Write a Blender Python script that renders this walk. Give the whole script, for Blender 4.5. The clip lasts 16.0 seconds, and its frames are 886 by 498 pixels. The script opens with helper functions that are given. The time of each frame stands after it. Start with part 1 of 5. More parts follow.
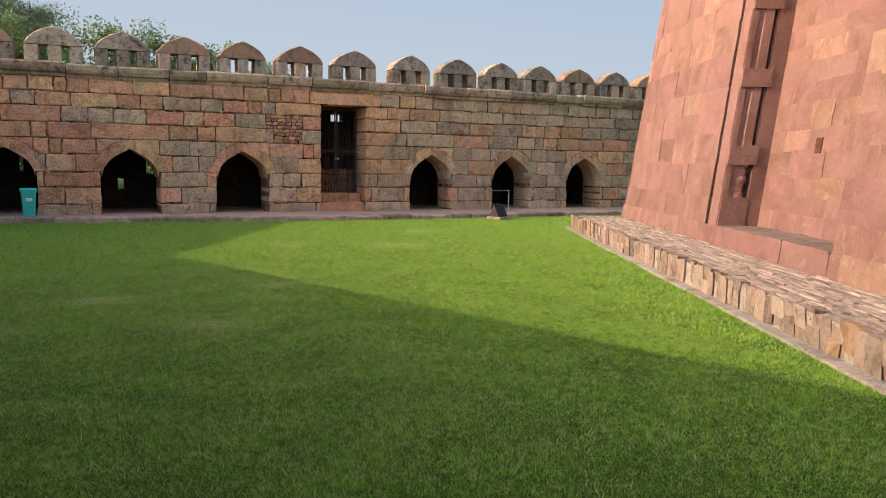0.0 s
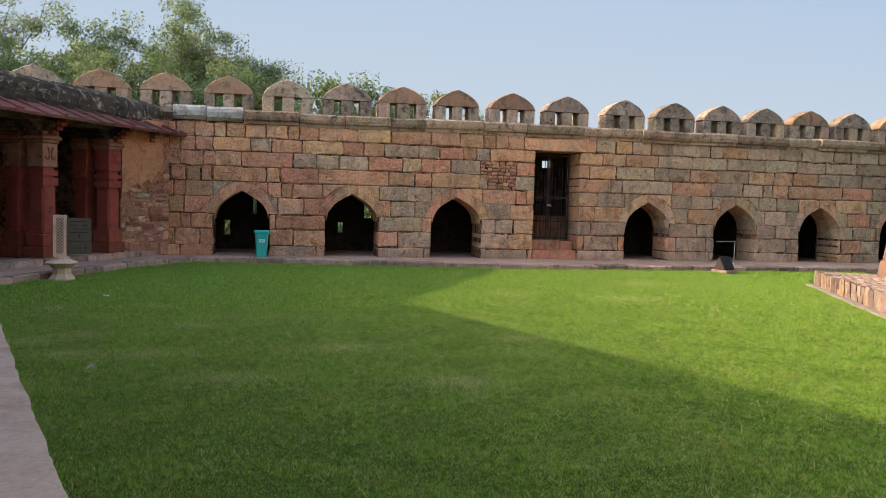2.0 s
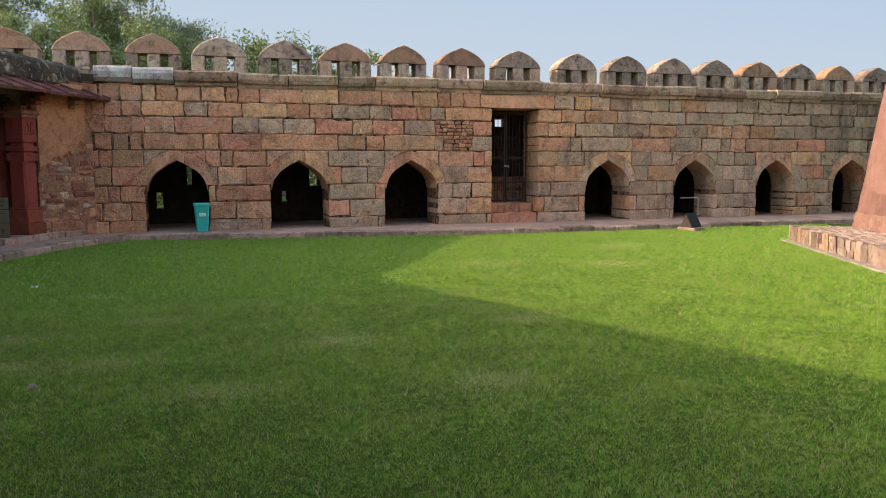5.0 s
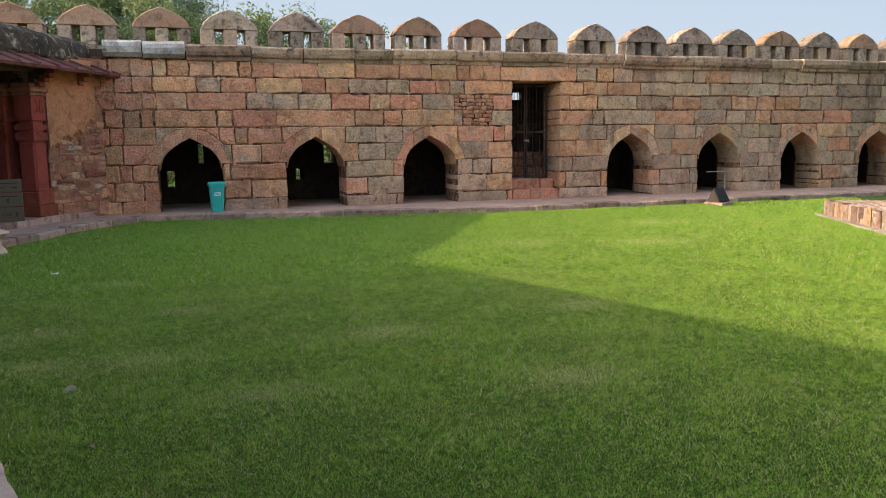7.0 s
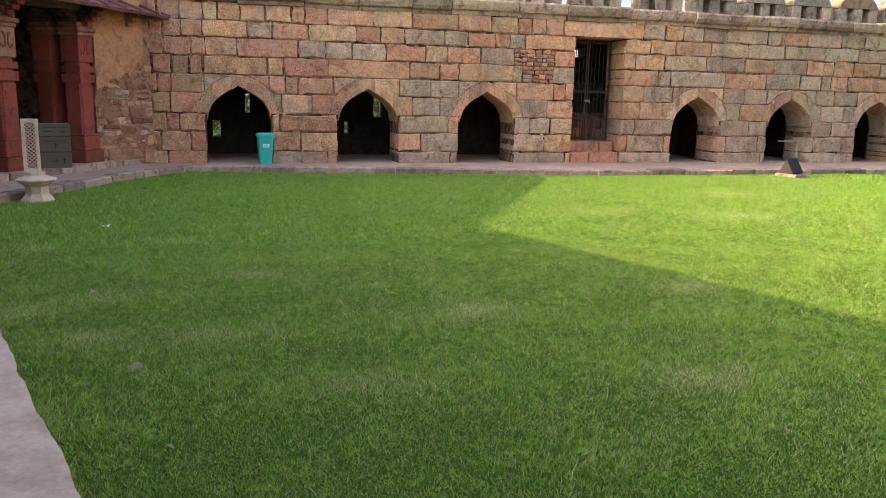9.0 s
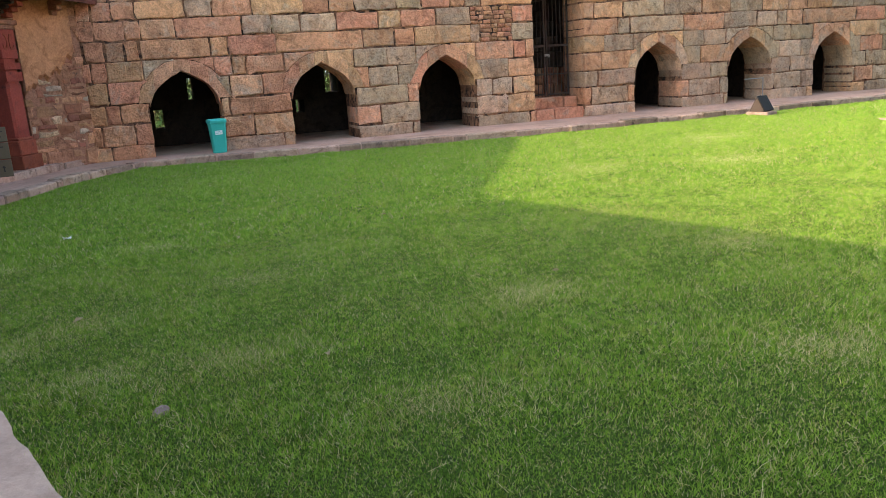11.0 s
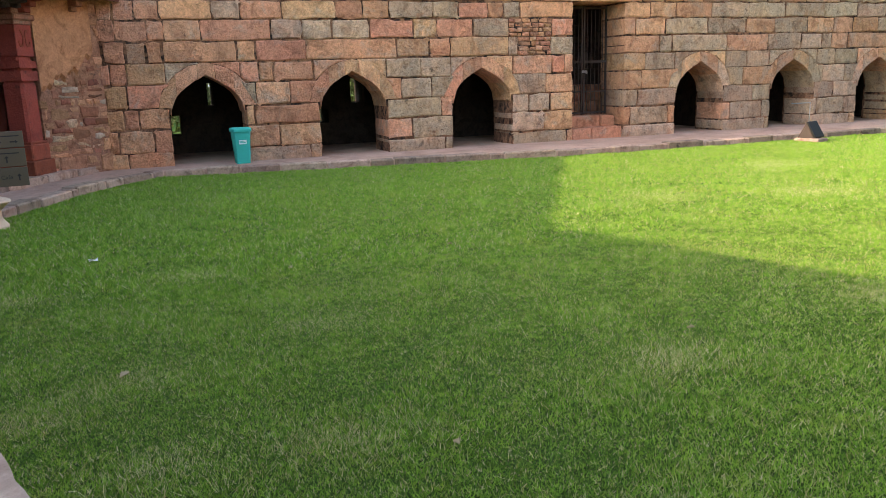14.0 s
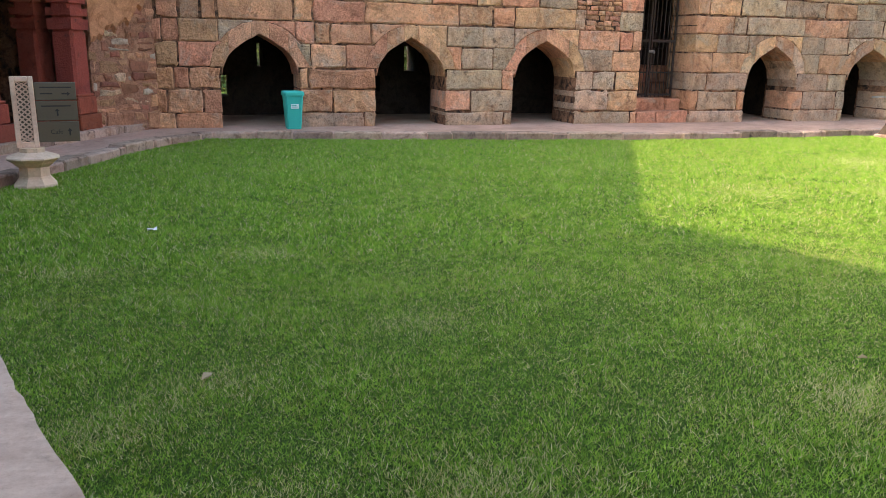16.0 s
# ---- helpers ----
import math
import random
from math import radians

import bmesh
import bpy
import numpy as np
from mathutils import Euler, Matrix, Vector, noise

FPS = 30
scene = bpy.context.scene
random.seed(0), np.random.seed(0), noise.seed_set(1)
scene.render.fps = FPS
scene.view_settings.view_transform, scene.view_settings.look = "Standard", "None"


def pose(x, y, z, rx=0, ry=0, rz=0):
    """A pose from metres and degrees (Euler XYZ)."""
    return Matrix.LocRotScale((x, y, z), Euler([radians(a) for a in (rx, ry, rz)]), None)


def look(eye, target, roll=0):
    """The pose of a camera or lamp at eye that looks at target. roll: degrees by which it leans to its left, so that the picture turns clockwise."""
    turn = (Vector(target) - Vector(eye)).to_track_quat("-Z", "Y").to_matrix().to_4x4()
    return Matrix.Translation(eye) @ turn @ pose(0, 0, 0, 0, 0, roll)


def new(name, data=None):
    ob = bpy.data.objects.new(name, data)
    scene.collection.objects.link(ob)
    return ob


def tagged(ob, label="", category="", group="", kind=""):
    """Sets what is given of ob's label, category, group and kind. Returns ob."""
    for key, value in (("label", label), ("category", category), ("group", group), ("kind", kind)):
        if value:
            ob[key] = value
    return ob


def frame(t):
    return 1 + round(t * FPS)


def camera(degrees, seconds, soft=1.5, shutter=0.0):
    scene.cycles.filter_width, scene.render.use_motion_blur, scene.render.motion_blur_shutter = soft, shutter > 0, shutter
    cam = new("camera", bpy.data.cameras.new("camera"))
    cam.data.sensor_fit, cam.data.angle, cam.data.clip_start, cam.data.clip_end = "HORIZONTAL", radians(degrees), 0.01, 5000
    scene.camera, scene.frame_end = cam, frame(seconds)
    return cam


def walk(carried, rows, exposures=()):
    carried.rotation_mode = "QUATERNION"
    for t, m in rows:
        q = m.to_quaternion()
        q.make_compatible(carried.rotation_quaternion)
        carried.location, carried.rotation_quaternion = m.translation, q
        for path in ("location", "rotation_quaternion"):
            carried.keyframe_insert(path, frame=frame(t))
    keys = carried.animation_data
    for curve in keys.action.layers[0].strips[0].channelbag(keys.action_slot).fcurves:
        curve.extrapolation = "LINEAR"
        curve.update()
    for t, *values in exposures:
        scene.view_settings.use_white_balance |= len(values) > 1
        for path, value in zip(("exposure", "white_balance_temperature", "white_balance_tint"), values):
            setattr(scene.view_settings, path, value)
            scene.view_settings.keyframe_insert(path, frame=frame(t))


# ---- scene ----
cam = camera(59.8, 16.0, soft=0.8)
PATH = [
    (0, (4.078, 0.975, 1.45), (4.956, 2.757, 1.221), 1.0),
    (0.5, (3.959, 1.104, 1.457), (4.81, 2.904, 1.268), -1.0),
    (1, (3.879, 1.24, 1.457), (4.588, 3.099, 1.253), -0.8),
    (1.5, (3.819, 1.479, 1.459), (4.338, 3.402, 1.284), -0.6),
    (2, (3.682, 1.716, 1.457), (4.109, 3.666, 1.335), 1.6),
    (2.5, (3.556, 1.91, 1.482), (4.051, 3.841, 1.326), -0.2),
    (3, (3.524, 2.082, 1.473), (3.996, 4.019, 1.317), -0.2),
    (3.5, (3.484, 2.318, 1.458), (3.897, 4.271, 1.342), 1.7),
    (4, (3.393, 2.556, 1.448), (3.872, 4.494, 1.332), 2.0),
    (4.2, (3.355, 2.649, 1.45), (3.97, 4.546, 1.297), 0.2),
    (6.3, (3.144, 3.293, 1.499), (3.724, 5.191, 1.247), -1.1),
    (6.5, (3.093, 3.35, 1.511), (3.692, 5.242, 1.265), -1.1),
    (7, (2.995, 3.505, 1.481), (3.597, 5.391, 1.201), -0.7),
    (7.5, (2.943, 3.716, 1.486), (3.492, 5.61, 1.15), -1.4),
    (8, (2.912, 3.892, 1.468), (3.405, 5.802, 1.134), 0.2),
    (8.5, (2.857, 4.037, 1.463), (3.349, 5.936, 1.074), 2.0),
    (8.7, (2.802, 4.129, 1.473), (3.311, 6.025, 1.09), 1.8),
    (10.8, (2.394, 5.047, 1.416), (2.986, 6.9, 0.951), -1.3),
    (11, (2.35, 5.113, 1.411), (3.004, 6.944, 0.944), -3.7),
    (11.5, (2.287, 5.262, 1.401), (3.016, 7.056, 0.902), -1.9),
    (12, (2.267, 5.445, 1.421), (2.918, 7.266, 0.914), -2.7),
    (12.5, (2.239, 5.621, 1.421), (2.865, 7.462, 0.956), -1.5),
    (13, (2.126, 5.811, 1.423), (2.878, 7.613, 0.991), -1.1),
    (13.5, (2.045, 5.951, 1.429), (2.855, 7.729, 1.001), -1.1),
    (14, (2.013, 6.139, 1.44), (2.684, 7.971, 1.003), -1.8),
    (14.5, (2.003, 6.327, 1.436), (2.547, 8.206, 1.019), -1.4),
    (15, (1.929, 6.523, 1.413), (2.559, 8.366, 0.96), 1.0),
    (15.5, (1.813, 6.688, 1.422), (2.515, 8.505, 0.969), 0.1),
    (16, (1.731, 6.901, 1.409), (2.344, 8.737, 0.906), 1.2),
]
EXPOSURES = [(0.0, 1.98, 7700, 14), (1.0, 2.06, 7700, 14), (3.5, 2.1, 7700, 14), (6.5, 2.12, 7700, 14), (7.5, 2.42, 7700, 14), (8.5, 2.64, 7700, 14), (11.0, 2.74, 7700, 14), (14.5, 2.78, 7700, 14), (16.0, 2.86, 7700, 14)]
walk(cam, [(t, look(eye, target, roll)) for t, eye, target, roll in PATH], EXPOSURES)

# ---- world and sun ----
SUN_EL, SUN_PHI = 23.6, 14.0
to_sun = Vector((-math.cos(radians(SUN_PHI)) * math.cos(radians(SUN_EL)),
                 math.sin(radians(SUN_PHI)) * math.cos(radians(SUN_EL)), math.sin(radians(SUN_EL))))
world = bpy.data.worlds.new("world")
scene.world = world
world.use_nodes = True
wn, wl = world.node_tree.nodes, world.node_tree.links
sky = wn.new("ShaderNodeTexSky")
sky.sky_type = "NISHITA"
sky.sun_disc = False
sky.sun_elevation = radians(SUN_EL)
sky.sun_rotation = math.atan2(to_sun.x, to_sun.y)
sky.air_density, sky.dust_density, sky.ozone_density = 1.0, 1.8, 1.5
wn["Background"].inputs["Strength"].default_value = 0.15
wl.new(sky.outputs["Color"], wn["Background"].inputs["Color"])
sun = new("sun", bpy.data.lights.new("sun", "SUN"))
sun.data.energy, sun.data.angle, sun.data.color = 1.2, radians(0.4), (1.0, 0.845, 0.66)
sun.matrix_world = look(to_sun * 60, (0, 0, 0))


# ---- materials ----
def nodes_of(name):
    m = bpy.data.materials.new(name)
    m.use_nodes = True
    nt = m.node_tree
    return m, nt.nodes, nt.links, nt.nodes["Principled BSDF"]


def ramp(n, l, src, stops):
    r = n.new("ShaderNodeValToRGB")
    while len(r.color_ramp.elements) < len(stops):
        r.color_ramp.elements.new(0.5)
    for e, (p, c) in zip(r.color_ramp.elements, stops):
        e.position, e.color = p, (*c, 1) if len(c) == 3 else c
    l.new(src, r.inputs[0])
    return r.outputs[0]


def noise_out(n, l, co, scale, detail=5.0, rough=0.6, dist=0.0):
    t = n.new("ShaderNodeTexNoise")
    t.inputs["Scale"].default_value, t.inputs["Detail"].default_value = scale, detail
    t.inputs["Roughness"].default_value, t.inputs["Distortion"].default_value = rough, dist
    l.new(co, t.inputs["Vector"])
    return t.outputs["Fac"]


def mix(n, l, fac, a, b, mode="MIX"):
    x = n.new("ShaderNodeMix")
    x.data_type, x.blend_type = "RGBA", mode
    for sock, v in ((x.inputs[0], fac), (x.inputs[6], a), (x.inputs[7], b)):
        if hasattr(v, "is_output"):
            l.new(v, sock)
        else:
            sock.default_value = v if isinstance(v, (int, float)) else (*v, 1)
    return x.outputs[2]


def spread(n, l, co, rnd, k=37.0):
    """Coordinates moved by a random amount, so that every piece has its own grain."""
    a = n.new("ShaderNodeVectorMath")
    a.operation = "SCALE"
    a.inputs[0].default_value = (k, k * 0.7, k * 1.3)
    l.new(rnd, a.inputs["Scale"])
    b = n.new("ShaderNodeVectorMath")
    l.new(co, b.inputs[0])
    l.new(a.outputs[0], b.inputs[1])
    return b.outputs[0]


def stone(name, base, second, stain=(0.09, 0.08, 0.07), stain_at=0.62, vary=0.3, rough=0.9, bump=0.35, island=False, grain=28.0, hue=0.02, smooth=False, lichen=0.0, streak=0.0):
    m, n, l, p = nodes_of(name)
    geo = n.new("ShaderNodeNewGeometry")
    info = n.new("ShaderNodeObjectInfo")
    rnd = geo.outputs["Random Per Island"] if island else info.outputs["Random"]
    co = spread(n, l, geo.outputs["Position"], rnd)
    big = noise_out(n, l, co, 1.7, 4, 0.6, 0.4)
    fine = noise_out(n, l, co, grain, 6, 0.7)
    mid = noise_out(n, l, co, 6.0, 5, 0.65, 0.6)
    col = mix(n, l, ramp(n, l, big, [(0.35, (0, 0, 0)), (0.65, (1, 1, 1))]), base, second)
    col = mix(n, l, ramp(n, l, mid, [(stain_at, (0, 0, 0)), (min(stain_at + 0.16, 1), (1, 1, 1))]), col, stain)
    g = n.new("ShaderNodeMapRange")
    g.inputs["From Min"].default_value, g.inputs["From Max"].default_value = 0.28, 0.72
    g.inputs["To Min"].default_value, g.inputs["To Max"].default_value = (0.86, 1.12) if smooth else (0.74, 1.2)
    l.new(fine, g.inputs["Value"])
    col = mix(n, l, 1.0, col, g.outputs[0], "MULTIPLY")
    blotch = noise_out(n, l, co, 0.8 if smooth else 3.1, 6, 0.7, 1.0)
    col = mix(n, l, 1.0, col, ramp(n, l, blotch, [(0.33, (0.72, 0.68, 0.66) if smooth else (0.52, 0.48, 0.45)), (0.53, (1, 1, 1)), (0.66, (1.0, 1.0, 1.0))]), "MULTIPLY")
    pits = noise_out(n, l, co, grain * 2.3, 3, 0.6)
    col = mix(n, l, 0.15 if smooth else 0.35, col, ramp(n, l, pits, [(0.34, (0.45, 0.43, 0.41)), (0.43, (1, 1, 1))]), "MULTIPLY")
    if lichen:
        # grey crust in the middle of the blocks, full of small black pits
        crust = ramp(n, l, noise_out(n, l, co, 2.6, 5, 0.62, 0.8), [(0.56 - 0.16 * lichen, (0, 0, 0)), (0.74 - 0.16 * lichen, (0.72, 0.72, 0.72))])
        speck = noise_out(n, l, co, 21.0, 5, 0.75, 1.2)
        grey = ramp(n, l, speck, [(0.36, (0.08, 0.06, 0.047)), (0.46, (0.40, 0.305, 0.215)), (0.66, (0.58, 0.46, 0.34))])
        col = mix(n, l, crust, col, grey)
        rust = ramp(n, l, noise_out(n, l, co, 4.2, 4, 0.6, 0.5), [(0.60, (0, 0, 0)), (0.72, (0.5, 0.5, 0.5))])
        col = mix(n, l, rust, col, (0.40, 0.17, 0.085))
    if streak:
        # dark runs left by rain
        m_ = n.new("ShaderNodeMapping")
        m_.inputs["Scale"].default_value = (1.3, 1.3, 0.28)
        l.new(geo.outputs["Position"], m_.inputs["Vector"])
        run = noise_out(n, l, m_.outputs[0], 1.5, 6, 0.7, 0.3)
        col = mix(n, l, ramp(n, l, run, [(0.50, (0, 0, 0)), (0.68, (streak, streak, streak))]), col, (0.075, 0.06, 0.048))
    hs = n.new("ShaderNodeHueSaturation")
    vr = n.new("ShaderNodeMapRange")
    vr.inputs["To Min"].default_value, vr.inputs["To Max"].default_value = 1 - vary, 1 + vary
    l.new(rnd, vr.inputs["Value"])
    l.new(vr.outputs[0], hs.inputs["Value"])
    wob = n.new("ShaderNodeMath")
    wob.operation = "FRACT"
    times = n.new("ShaderNodeMath")
    times.operation = "MULTIPLY"
    times.inputs[1].default_value = 17.3
    l.new(rnd, times.inputs[0])
    l.new(times.outputs[0], wob.inputs[0])
    hr = n.new("ShaderNodeMapRange")
    hr.inputs["To Min"].default_value, hr.inputs["To Max"].default_value = 0.5 - hue * 0.5, 0.5 + hue * 0.5
    l.new(wob.outputs[0], hr.inputs["Value"])
    l.new(hr.outputs[0], hs.inputs["Hue"])
    l.new(col, hs.inputs["Color"])
    l.new(hs.outputs[0], p.inputs["Base Color"])
    p.inputs["Roughness"].default_value = rough
    p.inputs["Specular IOR Level"].default_value = 0.12
    b = n.new("ShaderNodeBump")
    b.inputs["Strength"].default_value, b.inputs["Distance"].default_value = bump, 0.045
    add = n.new("ShaderNodeMath")
    l.new(mid, add.inputs[0])
    l.new(fine, add.inputs[1])
    l.new(add.outputs[0], b.inputs["Height"])
    l.new(b.outputs[0], p.inputs["Normal"])
    return m


def plain(name, colour, rough=0.5, metal=0.0, speck=0.12, scale=60.0, bump=0.05):
    m, n, l, p = nodes_of(name)
    co = n.new("ShaderNodeTexCoord").outputs["Object"]
    f = noise_out(n, l, co, scale, 4)
    g = n.new("ShaderNodeMapRange")
    g.inputs["To Min"].default_value, g.inputs["To Max"].default_value = 1 - speck, 1 + speck
    l.new(f, g.inputs["Value"])
    l.new(mix(n, l, 1.0, colour, g.outputs[0], "MULTIPLY"), p.inputs["Base Color"])
    p.inputs["Roughness"].default_value, p.inputs["Metallic"].default_value = rough, metal
    b = n.new("ShaderNodeBump")
    b.inputs["Strength"].default_value, b.inputs["Distance"].default_value = bump, 0.01
    l.new(f, b.inputs["Height"])
    l.new(b.outputs[0], p.inputs["Normal"])
    return m


TAN = stone("stone_tan", (0.76, 0.425, 0.235), (0.63, 0.34, 0.19), (0.21, 0.12, 0.08), 0.60, 0.18, bump=1.1, grain=22.0, hue=0.02, lichen=0.42, streak=0.25)
RED = stone("stone_red", (0.69, 0.33, 0.185), (0.60, 0.305, 0.175), (0.22, 0.105, 0.065), 0.60, 0.18, bump=1.1, grain=22.0, hue=0.02, lichen=0.15, streak=0.25)
GREY = stone("stone_grey", (0.66, 0.44, 0.275), (0.56, 0.37, 0.235), (0.15, 0.11, 0.083), 0.56, 0.18, bump=1.2, grain=22.0, hue=0.02, lichen=0.95, streak=0.45)
SHADED_STONE = stone("shaded_stone", (0.16, 0.11, 0.085), (0.10, 0.08, 0.07), (0.05, 0.045, 0.04), 0.55)
TAN_FAR = stone("stone_tan_joined", (0.42, 0.285, 0.17), (0.34, 0.25, 0.16), (0.12, 0.095, 0.073), 0.54, 0.25, island=True, bump=0.8, lichen=0.6, streak=0.7)
MORTAR = stone("mortar", (0.40, 0.215, 0.12), (0.25, 0.135, 0.08), (0.05, 0.036, 0.028), 0.45, 0.0, bump=1.0)
# shade inside the cells, gallery and stair is put into this near-black colour
INNER_SHADED = stone("inner_stone_shaded", (0.075, 0.055, 0.04), (0.05, 0.037, 0.03), (0.03, 0.026, 0.022), 0.5, 0.0)
COPE = stone("coping_stone", (0.42, 0.30, 0.205), (0.38, 0.27, 0.18), (0.11, 0.09, 0.07), 0.52, 0.3, bump=0.9, lichen=0.3)
COPE_GREY = stone("coping_grey", (0.46, 0.44, 0.40), (0.36, 0.35, 0.32), (0.14, 0.13, 0.12), 0.55, 0.1)
MERLON = stone("merlon_stone", (0.34, 0.25, 0.175), (0.26, 0.205, 0.155), (0.07, 0.062, 0.055), 0.51, 0.3, lichen=0.35)
MERLON_RED = stone("merlon_red", (0.36, 0.20, 0.12), (0.30, 0.20, 0.13), (0.13, 0.10, 0.08), 0.58, 0.25)
SAND = stone("red_sandstone", (0.238, 0.126, 0.106), (0.203, 0.107, 0.091), (0.265, 0.165, 0.132), 0.6, 0.10, bump=0.5, hue=0.012, smooth=True)
SAND_FLAT = stone("red_sandstone_core", (0.14, 0.055, 0.04), (0.10, 0.045, 0.033), (0.08, 0.04, 0.03), 0.6, 0.0)
SAND_PALE = stone("red_sandstone_pale", (0.275, 0.152, 0.117), (0.22, 0.115, 0.092), (0.30, 0.205, 0.16), 0.54, 0.12, bump=0.6, hue=0.02, smooth=True)
RUBBLE = stone("rubble_stone", (0.50, 0.25, 0.15), (0.41, 0.205, 0.125), (0.17, 0.10, 0.07), 0.58, 0.30, hue=0.03, bump=0.9)
PLASTER = stone("old_plaster", (0.50, 0.255, 0.12), (0.41, 0.21, 0.105), (0.24, 0.125, 0.07), 0.62, 0.0, bump=0.3)
BED = stone("rubble_bed", (0.44, 0.23, 0.135), (0.34, 0.175, 0.11), (0.12, 0.075, 0.055), 0.56, 0.0, bump=1.0)
PILLAR = stone("red_pillar_stone", (0.29, 0.072, 0.046), (0.21, 0.055, 0.038), (0.10, 0.04, 0.03), 0.57, 0.12, bump=0.5, smooth=True)
PILLAR_PALE = stone("pale_pillar_stone", (0.32, 0.155, 0.105), (0.27, 0.12, 0.08), (0.14, 0.09, 0.07), 0.58, 0.12)
CHAJJA = stone("eave_red_stone", (0.22, 0.085, 0.066), (0.17, 0.07, 0.056), (0.08, 0.055, 0.045), 0.54, 0.2)
BLACKENED = stone("blackened_parapet", (0.085, 0.064, 0.044), (0.05, 0.04, 0.03), (0.36, 0.30, 0.22), 0.53, 0.1, bump=0.7, grain=16.0)
APRON = stone("apron_paving", (0.50, 0.335, 0.24), (0.42, 0.285, 0.205), (0.22, 0.15, 0.11), 0.60, 0.0, bump=0.2, smooth=True)
PATHM = stone("path_paving", (0.55, 0.41, 0.30), (0.48, 0.36, 0.265), (0.33, 0.25, 0.18), 0.62, 0.0, bump=0.2, grain=24.0, smooth=True)
KERB = stone("kerb_stone", (0.42, 0.29, 0.21), (0.34, 0.25, 0.19), (0.11, 0.085, 0.07), 0.56, 0.35)
FLAG = stone("plinth_flag", (0.30, 0.225, 0.18), (0.25, 0.18, 0.14), (0.17, 0.13, 0.10), 0.6, 0.3)
EDGE = stone("plinth_edge_stone", (0.26, 0.185, 0.145), (0.21, 0.145, 0.115), (0.11, 0.08, 0.062), 0.56, 0.28, hue=0.03)
EDGE_OCHRE = stone("plinth_ochre_stone", (0.33, 0.215, 0.12), (0.28, 0.18, 0.11), (0.15, 0.11, 0.08), 0.58, 0.2)
CONCRETE = stone("plinth_bed", (0.36, 0.30, 0.25), (0.30, 0.245, 0.20), (0.20, 0.16, 0.13), 0.6, 0.0)
CREAM = stone("cream_stone", (0.68, 0.52, 0.38), (0.60, 0.45, 0.325), (0.36, 0.26, 0.18), 0.70, 0.05, bump=0.08, smooth=True)
IRON = plain("rusty_iron", (0.045, 0.03, 0.024), 0.7, 0.3)
PIPE = plain("galvanised_pipe", (0.3, 0.3, 0.29), 0.45, 0.6)
BLACKGLASS = plain("black_glass", (0.004, 0.004, 0.004), 0.9)
GREYMETAL = plain("grey_metal", (0.12, 0.115, 0.10), 0.6, 0.3)
TEAL = plain("teal_plastic", (0.0, 0.40, 0.325), 0.85, 0.0, 0.06)
LABEL = plain("pale_label", (0.55, 0.72, 0.70), 0.5)
BOARD = plain("olive_board", (0.085, 0.07, 0.042), 0.55)
INK = plain("dark_ink", (0.012, 0.011, 0.01), 0.6)
PAPER = plain("paper", (0.62, 0.64, 0.62), 0.7)
DRYLEAF = plain("dry_leaf", (0.30, 0.24, 0.13), 0.8)
BARK = stone("bark", (0.20, 0.16, 0.12), (0.13, 0.10, 0.08), (0.06, 0.05, 0.04), 0.6, 0.1)


def leafy(name, c1, c2, c3, rough=0.55, trans=0.35, lawn=False):
    m, n, l, p = nodes_of(name)
    geo = n.new("ShaderNodeNewGeometry")
    big = noise_out(n, l, geo.outputs["Position"], 0.9, 4, 0.6)
    r = geo.outputs["Random Per Island"]
    a = mix(n, l, r, c1, c2)
    a = mix(n, l, ramp(n, l, big, [(0.42, (0, 0, 0)), (0.68, (1, 1, 1))]), a, c3)
    if lawn:
        pale = noise_out(n, l, geo.outputs["Position"], 2.3, 5, 0.65, 0.8)
        a = mix(n, l, ramp(n, l, pale, [(0.56, (0, 0, 0)), (0.74, (0.6, 0.6, 0.6))]), a, (0.33, 0.40, 0.085))
        deep = noise_out(n, l, geo.outputs["Position"], 3.7, 4, 0.6, 0.5)
        a = mix(n, l, ramp(n, l, deep, [(0.56, (0, 0, 0)), (0.74, (0.7, 0.7, 0.7))]), a, (0.07, 0.20, 0.026))
        tuft = noise_out(n, l, geo.outputs["Position"], 13.0, 4, 0.7)
        a = mix(n, l, 1.0, a, ramp(n, l, tuft, [(0.36, (0.58, 0.62, 0.58)), (0.50, (1, 1, 1)), (0.66, (1.45, 1.35, 1.35))]), "MULTIPLY")
        a = mix(n, l, ramp(n, l, r, [(0.88, (0, 0, 0)), (0.90, (1, 1, 1))]), a, (0.50, 0.47, 0.25))
    l.new(a, p.inputs["Base Color"])
    p.inputs["Roughness"].default_value = rough
    p.inputs["Specular IOR Level"].default_value = 0.08 if lawn else 0.3
    t = n.new("ShaderNodeBsdfTranslucent")
    l.new(a, t.inputs["Color"])
    x = n.new("ShaderNodeMixShader")
    x.inputs[0].default_value = trans
    l.new(p.outputs[0], x.inputs[1])
    l.new(t.outputs[0], x.inputs[2])
    l.new(x.outputs[0], n["Material Output"].inputs[0])
    return m


